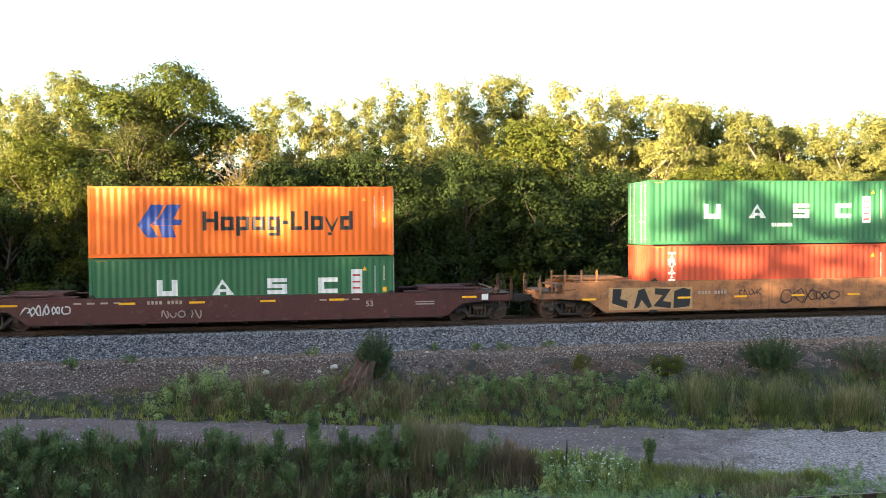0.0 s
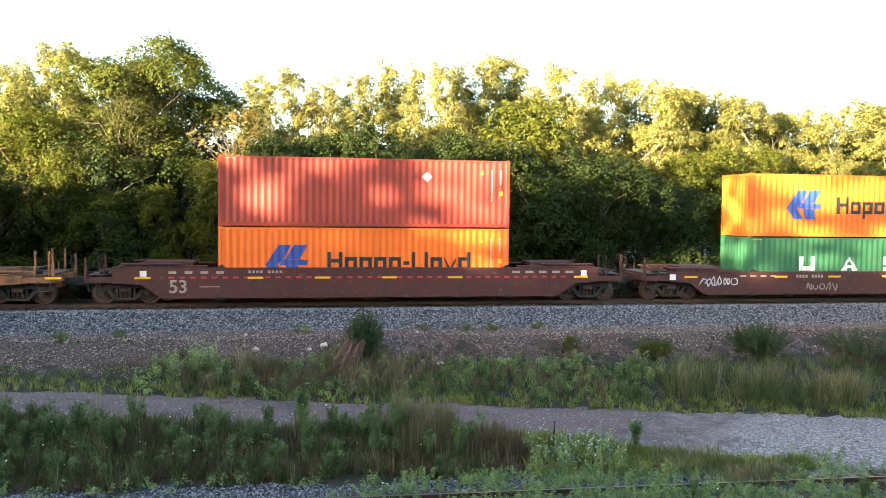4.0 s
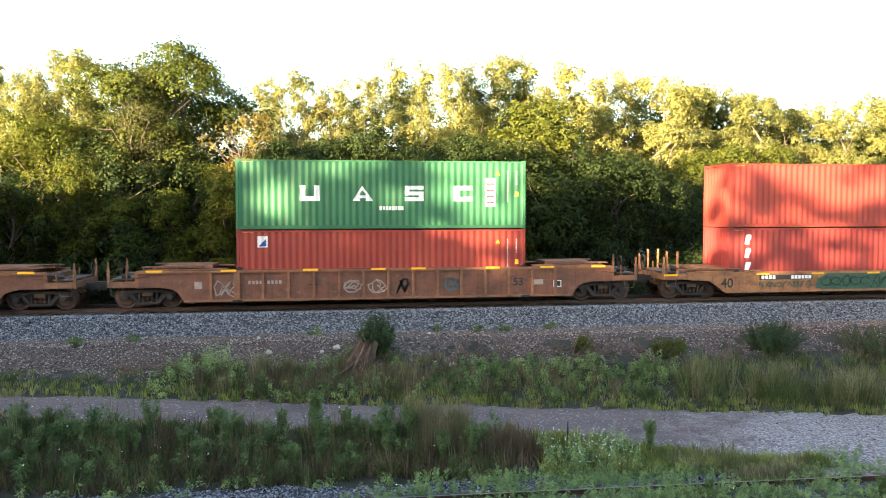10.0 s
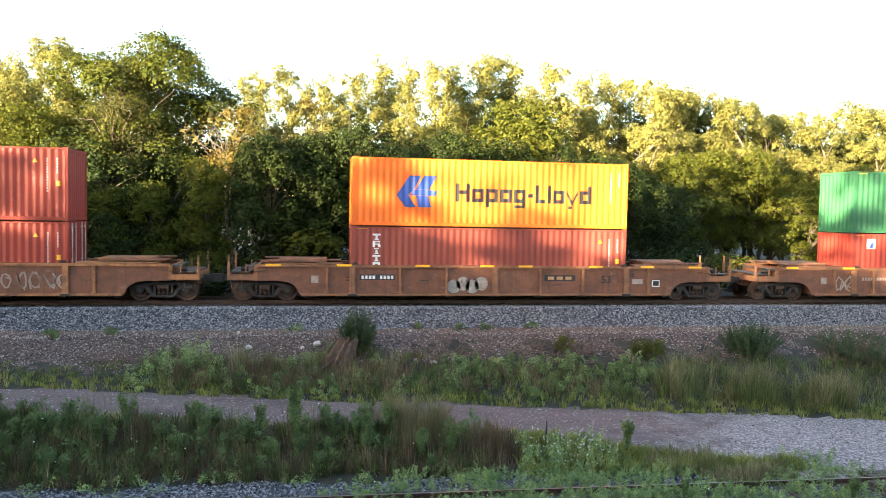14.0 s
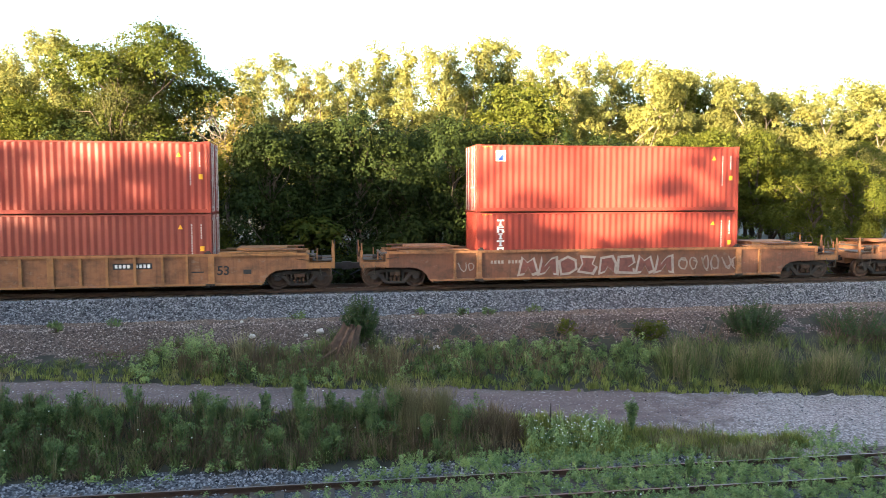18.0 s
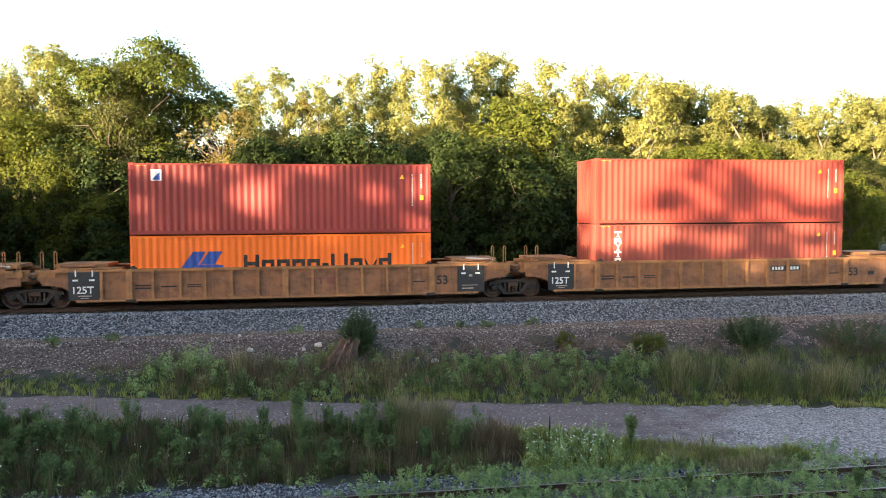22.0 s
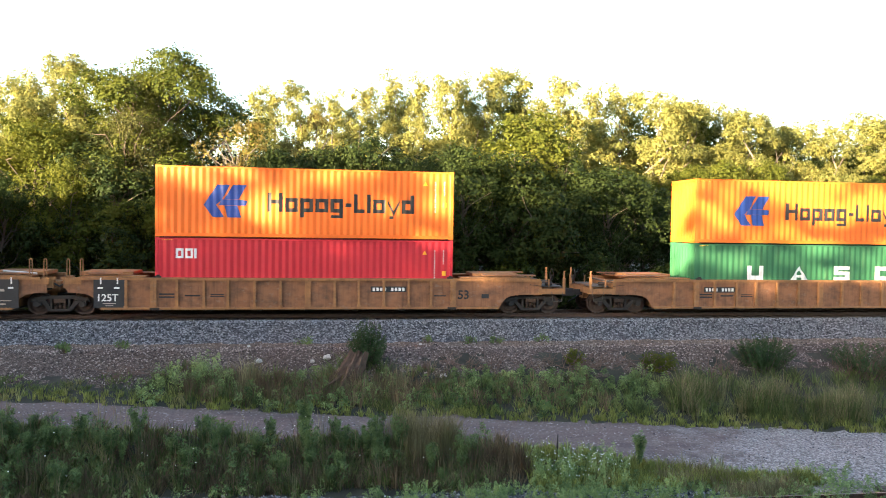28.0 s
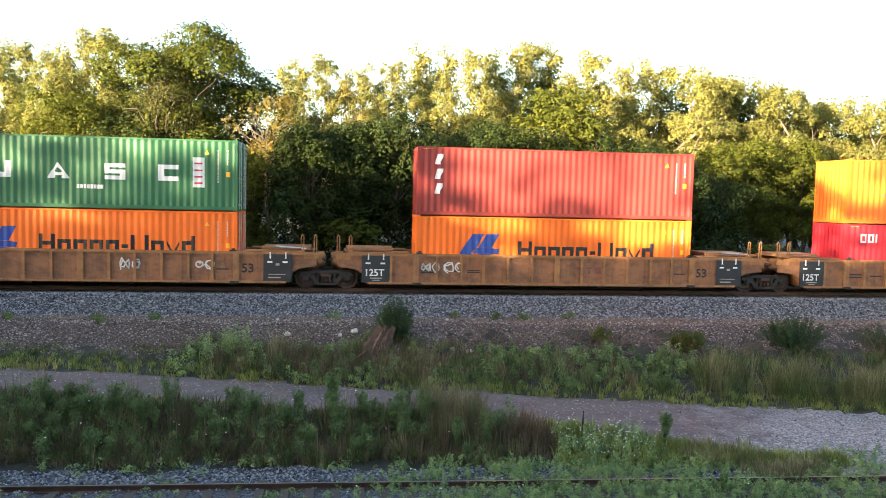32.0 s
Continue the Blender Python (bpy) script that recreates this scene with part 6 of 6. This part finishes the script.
            hoop = [[bm.verts.new((s * (reach + 2.95) + u, 0.75 + (0.27 + v) * math.cos(k * math.tau / 16), 1.62 + (0.27 + v) * math.sin(k * math.tau / 16))) for u, v in ((0.016, 0), (0, 0.016), (-0.016, 0), (0, -0.016))] for k in range(16)]
            for k in range(16):
                for j in range(4):
                    bm.faces.new((hoop[k][j], hoop[k][(j + 1) % 4], hoop[(k + 1) % 16][(j + 1) % 4], hoop[(k + 1) % 16][j]))
            part("brake_post", tube(bmesh.new(), (s * (reach + 2.9), 0.75, 1.2), (s * (reach + 2.95), 0.75, 1.62), 0.03, n=6), M["steel"], c)
            part("brake_wheel", bm, M["steel"], c)
            part("coupler", boxes((*X(2.6, 3.35), -0.12, 0.12, 0.76, 1.0), (*X(3.25, 3.52), -0.2, 0.14, 0.72, 1.05)), M["steel"], c)
            bm = bmesh.new()
            tube(bm, (s * (reach + 2.7), 0.5, 0.7), (s * (reach + 3.3), 0.35, 0.42), 0.03, n=6)
            part("air_hose", bm, M["ink"], c)
            truck(c, s * (reach + 1.45))
        else:
            part("joint_casting", boxes((*X(1.0, 1.5), -0.75, 0.75, 0.98, 1.34), (*X(1.05, 1.42), -1.28, -1.0, 1.12, 1.44), (*X(1.05, 1.42), 1.0, 1.28, 1.12, 1.44)), mat, c)
            part("bearing_arm", boxes((*X(0.7, 1.3), -1.44, -1.34, 1.28, 1.52), (*X(1.0, 1.5), -1.3, -1.18, 1.44, 1.56)), mat, c)
            bm = bmesh.new()
            p = [(s * (reach + 0.9), -1.3, 1.52), (s * (reach + 1.25), -1.2, 1.40), (s * (reach + 1.6), -1.15, 1.18)]
            for u, v in zip(p, p[1:]):
                tube(bm, u, v, 0.035, n=6)
            part("air_hose", bm, M["ink"], c)
            part("dark_panel", B(*X(-0.95, 0.22), -HALF_W - 0.012, -HALF_W, 0.34, top), M["black"], c, "black painted load panel")
            for k in (0.62, 1.15) if s > 0 else (1.2, 0.7):
                bm = bmesh.new()
                p = [(s * (reach + k) - 0.055, -1.36, 1.35), (s * (reach + k) - 0.05, -1.36, 2.24), (s * (reach + k), -1.36, 2.3), (s * (reach + k) + 0.05, -1.36, 2.24), (s * (reach + k) + 0.055, -1.36, 1.35)]
                for u, v in zip(p, p[1:]):
                    tube(bm, u, v, 0.022, n=6)
                part("grab_rail", bm, mat, c)
            xa = X(-0.95, 0.22)[0]
            yq = -HALF_W - 0.014
            bars("panel_mark", yq, [(xa + 0.25, top - 0.18, 0.05, 0.26), (xa + 0.88, top - 0.18, 0.05, 0.26), (xa + 0.16, top - 0.36, 0.2, 0.07), (xa + 0.78, top - 0.36, 0.2, 0.07)], M["white"], c)
            if s < 0:
                lettering("125T", 0.40, xa + 0.10, 0.62, yq - 0.004, M["white"], c, "white stencilled 125T")
                bars("panel_line", yq, [(xa + 0.35, 0.50, 0.5, 0.04), (xa + 0.45, 0.42, 0.3, 0.03)], M["faint"], c)
            else:
                bars("panel_line", yq, [(xa + 0.2, 0.62, 0.7, 0.03), (xa + 0.2, 0.48, 0.5, 0.05), (xa + 0.5, 1.0, 0.15, 0.1)], M["faint"], c)
                bm = bmesh.new()
                tube(bm, (reach - 0.5, -1.1, zt + 0.22), (reach + 0.75, -1.1, zt + 0.12), 0.045, n=8)
                part("pipe", bm, M["rod"], c)
                truck(c, reach + 1.6, 1.7)
    for x, y in stakes:
        stake(c, x, y, 1.0, 2.15, mat)
    return c


RIB_F = (-7.1, -6.05, -4.05, -2.05, 0.08, 2.1, 4.05, 6.05, 7.1)
RIB_E = tuple(-7.1 + 1.035 * i for i in range(15))
RIB_J = (-7.15, -6.1, -5.2, -4.15, -3.2, -2.15, -1.1, 0.0, 1.1, 2.1, 3.15, 4.2, 5.15, 6.1)
Y = -HALF_W + 0.012      # face of a plain side
YR = -HALF_W + 0.082     # face of a plate between ribs


def face(c):
    return YR if c.get("ribbed") else Y


def marked(c, top=1.5, kind="yellow", size53=None):
    """Yellow reflective strips along the top chord."""
    xs = (-9.6, -6.7, -3.4, -0.6, 1.1, 4.3, 6.7, 9.0) if kind == "yellow" else (-9.3, -4.9, -2.2, 0.6, 3.4, 9.0)
    z = top + 0.0 if kind == "yellow" else top - 0.18
    for x in xs:
        part("reflector", boxes((x, x + 0.62, -HALF_W - 0.012, -HALF_W + 0.02, z, z + 0.085)), M["marker"], c)


def plates(c):
    """Small worn labels and stencil lines towards the ends."""
    bars("info_label", face(c), [(6.35, 0.78, 0.5, 0.22), (-7.75, 0.8, 0.3, 0.3)], M["faint"], c, "worn pale label")
    bars("info_label", face(c), [(7.3, 0.66, 0.36, 0.3)], M["white"], c, "black and white label")
    bars("label_field", face(c) - 0.005, [(7.34, 0.70, 0.28, 0.22)], M["ink"], c)
    bars("stencil_line", face(c), [(-6.3, 1.0, 0.1, 0.06), (-6.3, 0.88, 0.1, 0.06), (2.6, 0.72, 0.5, 0.03), (-3.2, 0.9, 0.4, 0.03), (6.28, 1.2, 0.14, 0.05), (6.28, 1.1, 0.14, 0.05)], M["ink"], c)


def number_panel(c, x, z, dark=True):
    if dark:
        bars("number_panel", face(c), [(x, z, 1.5, 0.24)], M["black"], c, "black panel with worn white bars")
    bars("number_bar", face(c) - 0.006, [(x + 0.08 + i * 0.155, z + 0.05, 0.10, 0.14) for i in range(9) if i != 4], M["white" if dark else "faint"], c)


def build_train():
    """Cars and boxes from front to back; each with the place of its middle when the clip starts."""
    out = []

    def stack(at, top, low, car, base=0.29):
        lo = container(*low[:3], **low[3])
        hi = container(*top[:3], **top[3])
        for ob, z in ((car, 0.0), (lo, base), (hi, base + low[1] + 0.026)):
            out.append((ob, at, z))

    # plain orange car, painted over with dark angular strokes
    a = well_car("car_orange", "plain", ("truck", "truck"), 8.3, 1.52, (), "weathered orange well car with spray-painted blocks on its side", ((-9.3, -1.35), (-8.6, -1.35), (-10.6, -1.2), (-10.0, -1.2)))
    bars("spray_ground", Y, [(-8.1, 0.36, 3.9, 0.98)], M["tan"], a, "tan spray-painted ground")
    for i, shape in enumerate((((0, .3), (.75, .05), (.8, .4), (.42, .5), (.5, .98), (.05, 1)), ((.05, 0), (.3, .1), (.45, .45), (.8, .02), (1, .1), (.62, 1), (.3, .92)), ((0, .12), (.9, 0), (.95, .3), (.5, .36), (.92, .95), (.1, 1), (.08, .7), (.5, .66)), ((0, 0), (.85, .08), (.9, .9), (.5, 1), (.05, .85)))):
        x = -7.95 + i * 0.95
        bm = bmesh.new()
        prism(bm, [(x + u * 0.9, 0.40 + v * 0.9) for u, v in shape], Y - 0.008, Y)
        part("spray_shape", bm, M["ink"], a, "black spray-painted angular shape")
    number_panel(a, -4.0, 0.95, False)
    scrawl("spray_scrawl", 0.0, 0.45, 3.0, 0.75, 26, 0.05, M["ink"], a, 5, "thin black spray scrawl")
    scrawl("spray_scrawl", -2.0, 0.9, 1.2, 0.3, 12, 0.04, M["ink"], a, 6, "thin black spray scrawl")
    bars("spray_ground", Y, [(6.2, 0.5, 2.0, 0.9)], M["tan"], a, "tan spray-painted ground")
    scrawl("spray_scrawl", 6.3, 0.55, 1.8, 0.8, 14, 0.12, M["ink"], a, 7, "bold black spray scrawl")
    marked(a, 1.0, "low")
    stack(20.07, ("green", HIGH, ("fourtop",), dict(doors_left=True, where="on top of another")), ("vermilion", HIGH, ("column",), dict(where="in an orange well car")), a)
    # maroon car
    b = well_car("car_maroon", "plain_dark", ("truck", "truck"), 8.3, 1.22, (), "dull maroon well car with white stencils and yellow reflectors")
    number_panel(b, -3.9, 0.98, False)
    scrawl("spray_scrawl", -8.6, 0.6, 1.9, 0.55, 30, 0.045, M["white"], b, 8, "white spray scrawl")
    scrawl("spray_scrawl", -3.3, 0.42, 1.6, 0.4, 18, 0.045, M["faint"], b, 9, "pale spray scrawl")
    lettering("53", 0.33, 4.9, 0.78, Y - 0.004, M["faint"], b, "faded stencilled 53")
    bars("stencil_line", Y, [(-6.6 + i * 0.5, 1.08, 0.28, 0.07) for i in range(4)] + [(3.0 + i * 0.45, 1.05, 0.3, 0.06) for i in range(4)] + [(7.0, 0.9, 0.8, 0.05), (7.0, 0.8, 0.8, 0.05)], M["faint"], b)
    bars("white_plate", Y, [(-10.0, 0.95, 0.28, 0.26), (9.85, 0.95, 0.28, 0.26)], M["white"], b)
    marked(b, 1.22, "low")
    stack(-3.55, ("orange", HIGH, ("arrow",), dict(where="atop a green one")), ("green", STD, ("fourlow",), dict(where="in a maroon well car")), b)
    # second maroon car
    c = well_car("car_maroon", "plain_dark", ("truck", "truck"), 8.3, 1.42, (), "dark maroon well car with a dashed red line")
    number_panel(c, -4.95, 1.24, False)
    lettering("53", 0.74, -8.0, 0.5, Y - 0.004, M["faint"], c, "large stencilled 53")
    bars("dashed_line", Y, [(-8.0 + i * 0.42, 1.08, 0.22, 0.07) for i in range(40)], M["redmark"], c, "dashed red line")
    bars("stencil_line", Y, [(-8.0 + i * 0.62, 1.27, 0.3, 0.1) for i in range(4)] + [(6.2 + i * 0.6, 1.27, 0.35, 0.1) for i in range(5)] + [(-6.8, 0.72, 0.8, 0.03)], M["faint"], c)
    bars("white_plate", Y, [(-9.1, 1.15, 0.26, 0.24), (9.3, 1.15, 0.26, 0.24)], M["white"], c)
    marked(c, 1.24, "low")
    stack(-27.0, ("red", HIGH, ("hidia",), dict(where="atop an orange one")), ("orange", HIGH, ("arrow",), dict(where="in a maroon well car")), c)
    # short plain car
    d = well_car("car_orange", "plain", ("truck", "truck"), 6.4, 1.12, (), "short faded yellow well car with spray-painted green shapes", ((8.6, -1.3), (9.1, -1.3), (8.4, 1.2), (8.9, 1.2), (-8.6, -1.3), (-9.1, -1.3), (-8.4, 1.2), (-8.9, 1.2)))
    bars("number_panel", Y, [(-4.75, 0.84, 2.6, 0.22)], M["black"], d, "black number panel with white bars")
    bars("number_bar", Y - 0.006, [(-4.65 + i * 0.18, 0.87, 0.13, 0.16) for i in range(4)] + [(-3.2 + i * 0.17, 0.87, 0.13, 0.16) for i in range(6)], M["white"], d)
    lettering("40", 0.58, -6.6, 0.52, Y - 0.004, M["ink"], d, "black stencilled 40")
    bm = bmesh.new()
    prism(bm, [(-2.0, 0.45), (-1.6, 0.36), (1.9, 0.36), (2.0, 0.8), (1.7, 1.1), (-1.4, 1.1), (-1.9, 0.85)], Y - 0.006, Y)
    part("spray_shape", bm, M["moss"], d, "dark green spray-painted rounded shape")
    scrawl("spray_scrawl", -1.7, 0.42, 3.4, 0.66, 30, 0.05, M["ink"], d, 11, "black outline scrawl")
    scrawl("spray_scrawl", -4.8, 0.42, 2.6, 0.4, 30, 0.05, M["moss"], d, 12, "green spray scrawl")
    scrawl("spray_scrawl", 2.5, 0.66, 1.5, 0.4, 20, 0.06, M["white"], d, 13, "white spray strokes")
    bm = bmesh.new()
    prism(bm, [(4.1, 0.42), (5.3, 0.42), (5.55, 0.75), (5.4, 0.9), (5.1, 0.76), (4.95, 1.13), (4.7, 1.13), (4.6, 0.78), (4.2, 0.9), (4.0, 0.7)], Y - 0.006, Y)
    part("spray_shape", bm, M["teal"], d, "teal spray-painted rounded shape")
    marked(d, 1.24, "low")
    stack(-48.65, ("red", HIGH, (), dict(where="atop another red one")), ("wine", HIGH, ("slant",), dict(where="in a well car")), d)
    # ribbed brown cars
    e = well_car("car_brown", "ribbed", ("truck", "truck"), 8.2, 1.47, RIB_E, "rusty brown ribbed well car with white and teal spray scrawls")
    lettering("53", 0.46, 5.5, 0.76, YR - 0.004, M["ink"], e, "black stencilled 53")
    number_panel(e, -5.7, 0.92, False)
    for i, x in enumerate((-7.0, -1.8, -0.75, 2.4)):
        scrawl("spray_scrawl", x, 0.42, 0.85, 0.8, 18, 0.05, M["teal" if i == 3 else "faint"], e, 20 + i, "spray scrawl between ribs")
    scrawl("spray_scrawl", 0.45, 0.42, 0.6, 0.85, 10, 0.08, M["ink"], e, 26, "dark spray scrawl")
    plates(e)
    marked(e)
    stack(-70.3, ("green", HIGH, ("fourtop",), dict(where="atop a red one")), ("red", HIGH, ("square",), dict(where="in a brown well car")), e)
    f = well_car("car_brown", "ribbed", ("truck", "truck"), 8.2, 1.47, RIB_F, "rusty brown ribbed well car with pale rounded spray shapes")
    lettering("53", 0.46, 4.9, 0.82, YR - 0.004, M["ink"], f, "black stencilled 53")
    number_panel(f, -5.75, 0.92)
    bars("number_panel", YR, [(2.3, 0.9, 1.4, 0.26)], M["black"], f, "dark panel with tan bars")
    bars("number_bar", YR - 0.006, [(2.45, 0.96, 0.28, 0.14), (2.85, 0.96, 0.28, 0.14), (3.25, 0.96, 0.28, 0.14)], M["tan"], f)
    for i in range(4):
        bm = bmesh.new()
        x = -1.72 + i * 0.4
        tube(bm, (x, YR - 0.006, 0.66 + 0.12 * (i % 2)), (x, YR, 0.66 + 0.12 * (i % 2)), 0.30, n=14)
        part("spray_shape", bm, M["faint"], f, "pale rounded spray shape")
    scrawl("spray_scrawl", -1.9, 0.45, 1.7, 0.6, 16, 0.03, M["ink"], f, 31, "dark outline strokes")
    plates(f)
    marked(f)
    stack(-93.72, ("orange", HIGH, ("arrow",), dict(where="atop a brown one")), ("brown", HIGH, ("column",), dict(where="in a brown well car")), f)
    h = well_car("car_orange", "ribbed", ("truck", "truck"), 8.2, 1.47, (-7.1, -6.05, 6.05, 7.1), "weathered orange-brown well car covered in pale looping scrawls")
    number_panel(h, -5.6, 0.92, False)
    forms = (((0, 0), (.3, .05), (.5, .45), (.7, 0), (1, .1), (.78, .95), (.45, .7), (.2, 1)), ((.05, .05), (.95, 0), (.9, .3), (.6, .35), (.95, .6), (.85, 1), (.1, .95)), ((.1, 0), (.4, .1), (.55, .4), (.95, 0), (1, .55), (.8, 1), (.2, .9)), ((0, .15), (.8, 0), (1, .4), (.75, .55), (.9, .95), (.15, 1), (.25, .6)), ((.15, 0), (.6, .05), (.95, .3), (.9, .8), (.5, 1), (.05, .75)), ((0, 0), (.35, .1), (.6, .5), (.75, .05), (1, 0), (.95, 1), (.65, .9), (.3, .45), (.2, 1)))
    for i in range(8):
        x0, wide = -4.35 + i * 0.9, 1.0
        for name, material, grow, lift in (("spray_outline", M["faint"], 1.0, 0.006), ("spray_shape", M["fadedred"], 0.74, 0.011)):
            bm = bmesh.new()
            prism(bm, [(x0 + wide * (0.5 + (u - 0.5) * grow), 0.84 + 0.88 * (v - 0.5) * grow) for u, v in forms[i * 5 % 6]], YR - lift, YR - lift + 0.004)
            part(name, bm, material, h, "pale outline of a spray-painted shape" if grow == 1 else "dull red spray-painted angular shape")
    for i in range(3):
        scrawl("spray_scrawl", 3.1 + i * 1.05, 0.45, 1.0, 0.8, 16, 0.06, M["faint"], h, 70 + i, "pale looping spray strokes")
    scrawl("spray_scrawl", -7.0, 0.6, 0.8, 0.5, 9, 0.04, M["faint"], h, 55, "pale spray strokes")
    stack(-117.05, ("red", HIGH, ("square",), dict(doors_left=True, where="atop another red one")), ("red", HIGH, ("column", "midlow"), dict(where="in a well car")), h)
    # two articulated sets of yellow cars
    def unit(at, ends, top, low, name_x=None, logo=None, scr=()):
        u = well_car("car_yellow", "ribbed", ends, 8.15, 1.47, RIB_J, "faded yellow ribbed well car unit of an articulated set")
        lettering("53", 0.52, 6.3, 0.70, YR - 0.004, M["ink"], u, "black stencilled 53")
        bars("stencil_line", YR, [(-5.9, 0.86, 0.6, 0.06), (-5.9, 0.74, 0.6, 0.06), (-4.9, 0.8, 0.6, 0.06), (-3.9, 0.86, 0.55, 0.04), (-3.9, 0.78, 0.55, 0.04), (5.3, 0.8, 0.5, 0.05)], M["ink"], u, "lines of small dark stencil print")
        if name_x is not None:
            number_panel(u, name_x, 0.98)
        bars("info_label", YR, [(7.35, 0.72, 0.32, 0.18)], M["black"], u, "small dark label")
        if logo is not None:
            bars("logo_bar", YR, [(logo, 1.0, 0.3, 0.08), (logo + 0.11, 0.8, 0.08, 0.2), (logo + 0.4, 1.0, 0.3, 0.08), (logo + 0.51, 0.8, 0.08, 0.2), (logo + 0.8, 0.8, 0.28, 0.28)], M["fadedred"], u, "worn red logo bars")
        for i, x in enumerate(scr):
            scrawl("spray_scrawl", x, 0.75, 0.85, 0.5, 16, 0.05, M["white"], u, 60 + i + int(-at), "white spray scrawl")
        stack(at, top, low, u)
    unit(-140.3, ("joint", "truck"), ("red", HIGH, (), dict(where="atop another red one")), ("brown", HIGH, ("column",), dict(where="in a yellow well car")), 2.3)
    unit(-159.9, ("joint", "joint"), ("wine", HIGH, ("square",), dict(doors_left=True, where="atop an orange one")), ("orange", STD, ("arrow",), dict(where="in a yellow well car")), None, 0.9)
    unit(-179.4, ("truck", "joint"), ("orange", HIGH, ("arrow",), dict(where="atop a green one")), ("green", HIGH, ("fourlow",), dict(where="in a yellow well car")), -5.7)
    unit(-202.65, ("joint", "truck"), ("orange", HIGH, ("arrow",), dict(where="atop a crimson one")), ("bright", HIGH, ("three",), dict(where="in a yellow well car")), 2.6)
    unit(-222.15, ("joint", "joint"), ("wine", HIGH, ("slant",), dict(where="atop an orange one")), ("orange", HIGH, ("arrow",), dict(where="in a yellow well car")), None, 0.9, (-5.9, -4.9))
    unit(-241.75, ("truck", "joint"), ("green", HIGH, ("fourtop",), dict(where="atop an orange one")), ("orange", HIGH, ("arrow",), dict(where="in a yellow well car")), None, None, (1.5, 4.4))
    return out


TRAIN = build_train()

# how far the train has come, in metres, at each time
RUN = ((0, 0.0), (2, 14.41), (5, 36.05), (8, 57.84), (11, 79.61), (14, 101.22), (17, 122.72), (20, 144.25), (23, 165.81), (26, 187.43), (29, 209.07), (32, 230.8))


def run_at(t):
    return float(np.interp(t, [a for a, _ in RUN], [b for _, b in RUN]))


def motions():
    for ob, at, z in TRAIN:
        walk(ob, [(t, pose(at + d, TRACK, z)) for t, d in RUN])
    steps = [k / 15 for k in range(0, 481)]   # under 70 degrees of turn a step
    for w, x in WHEELS:
        walk(w, [(t, pose(x, 0, 0.46, 0, math.degrees(run_at(t) / 0.46), 0)) for t in steps])


motions()
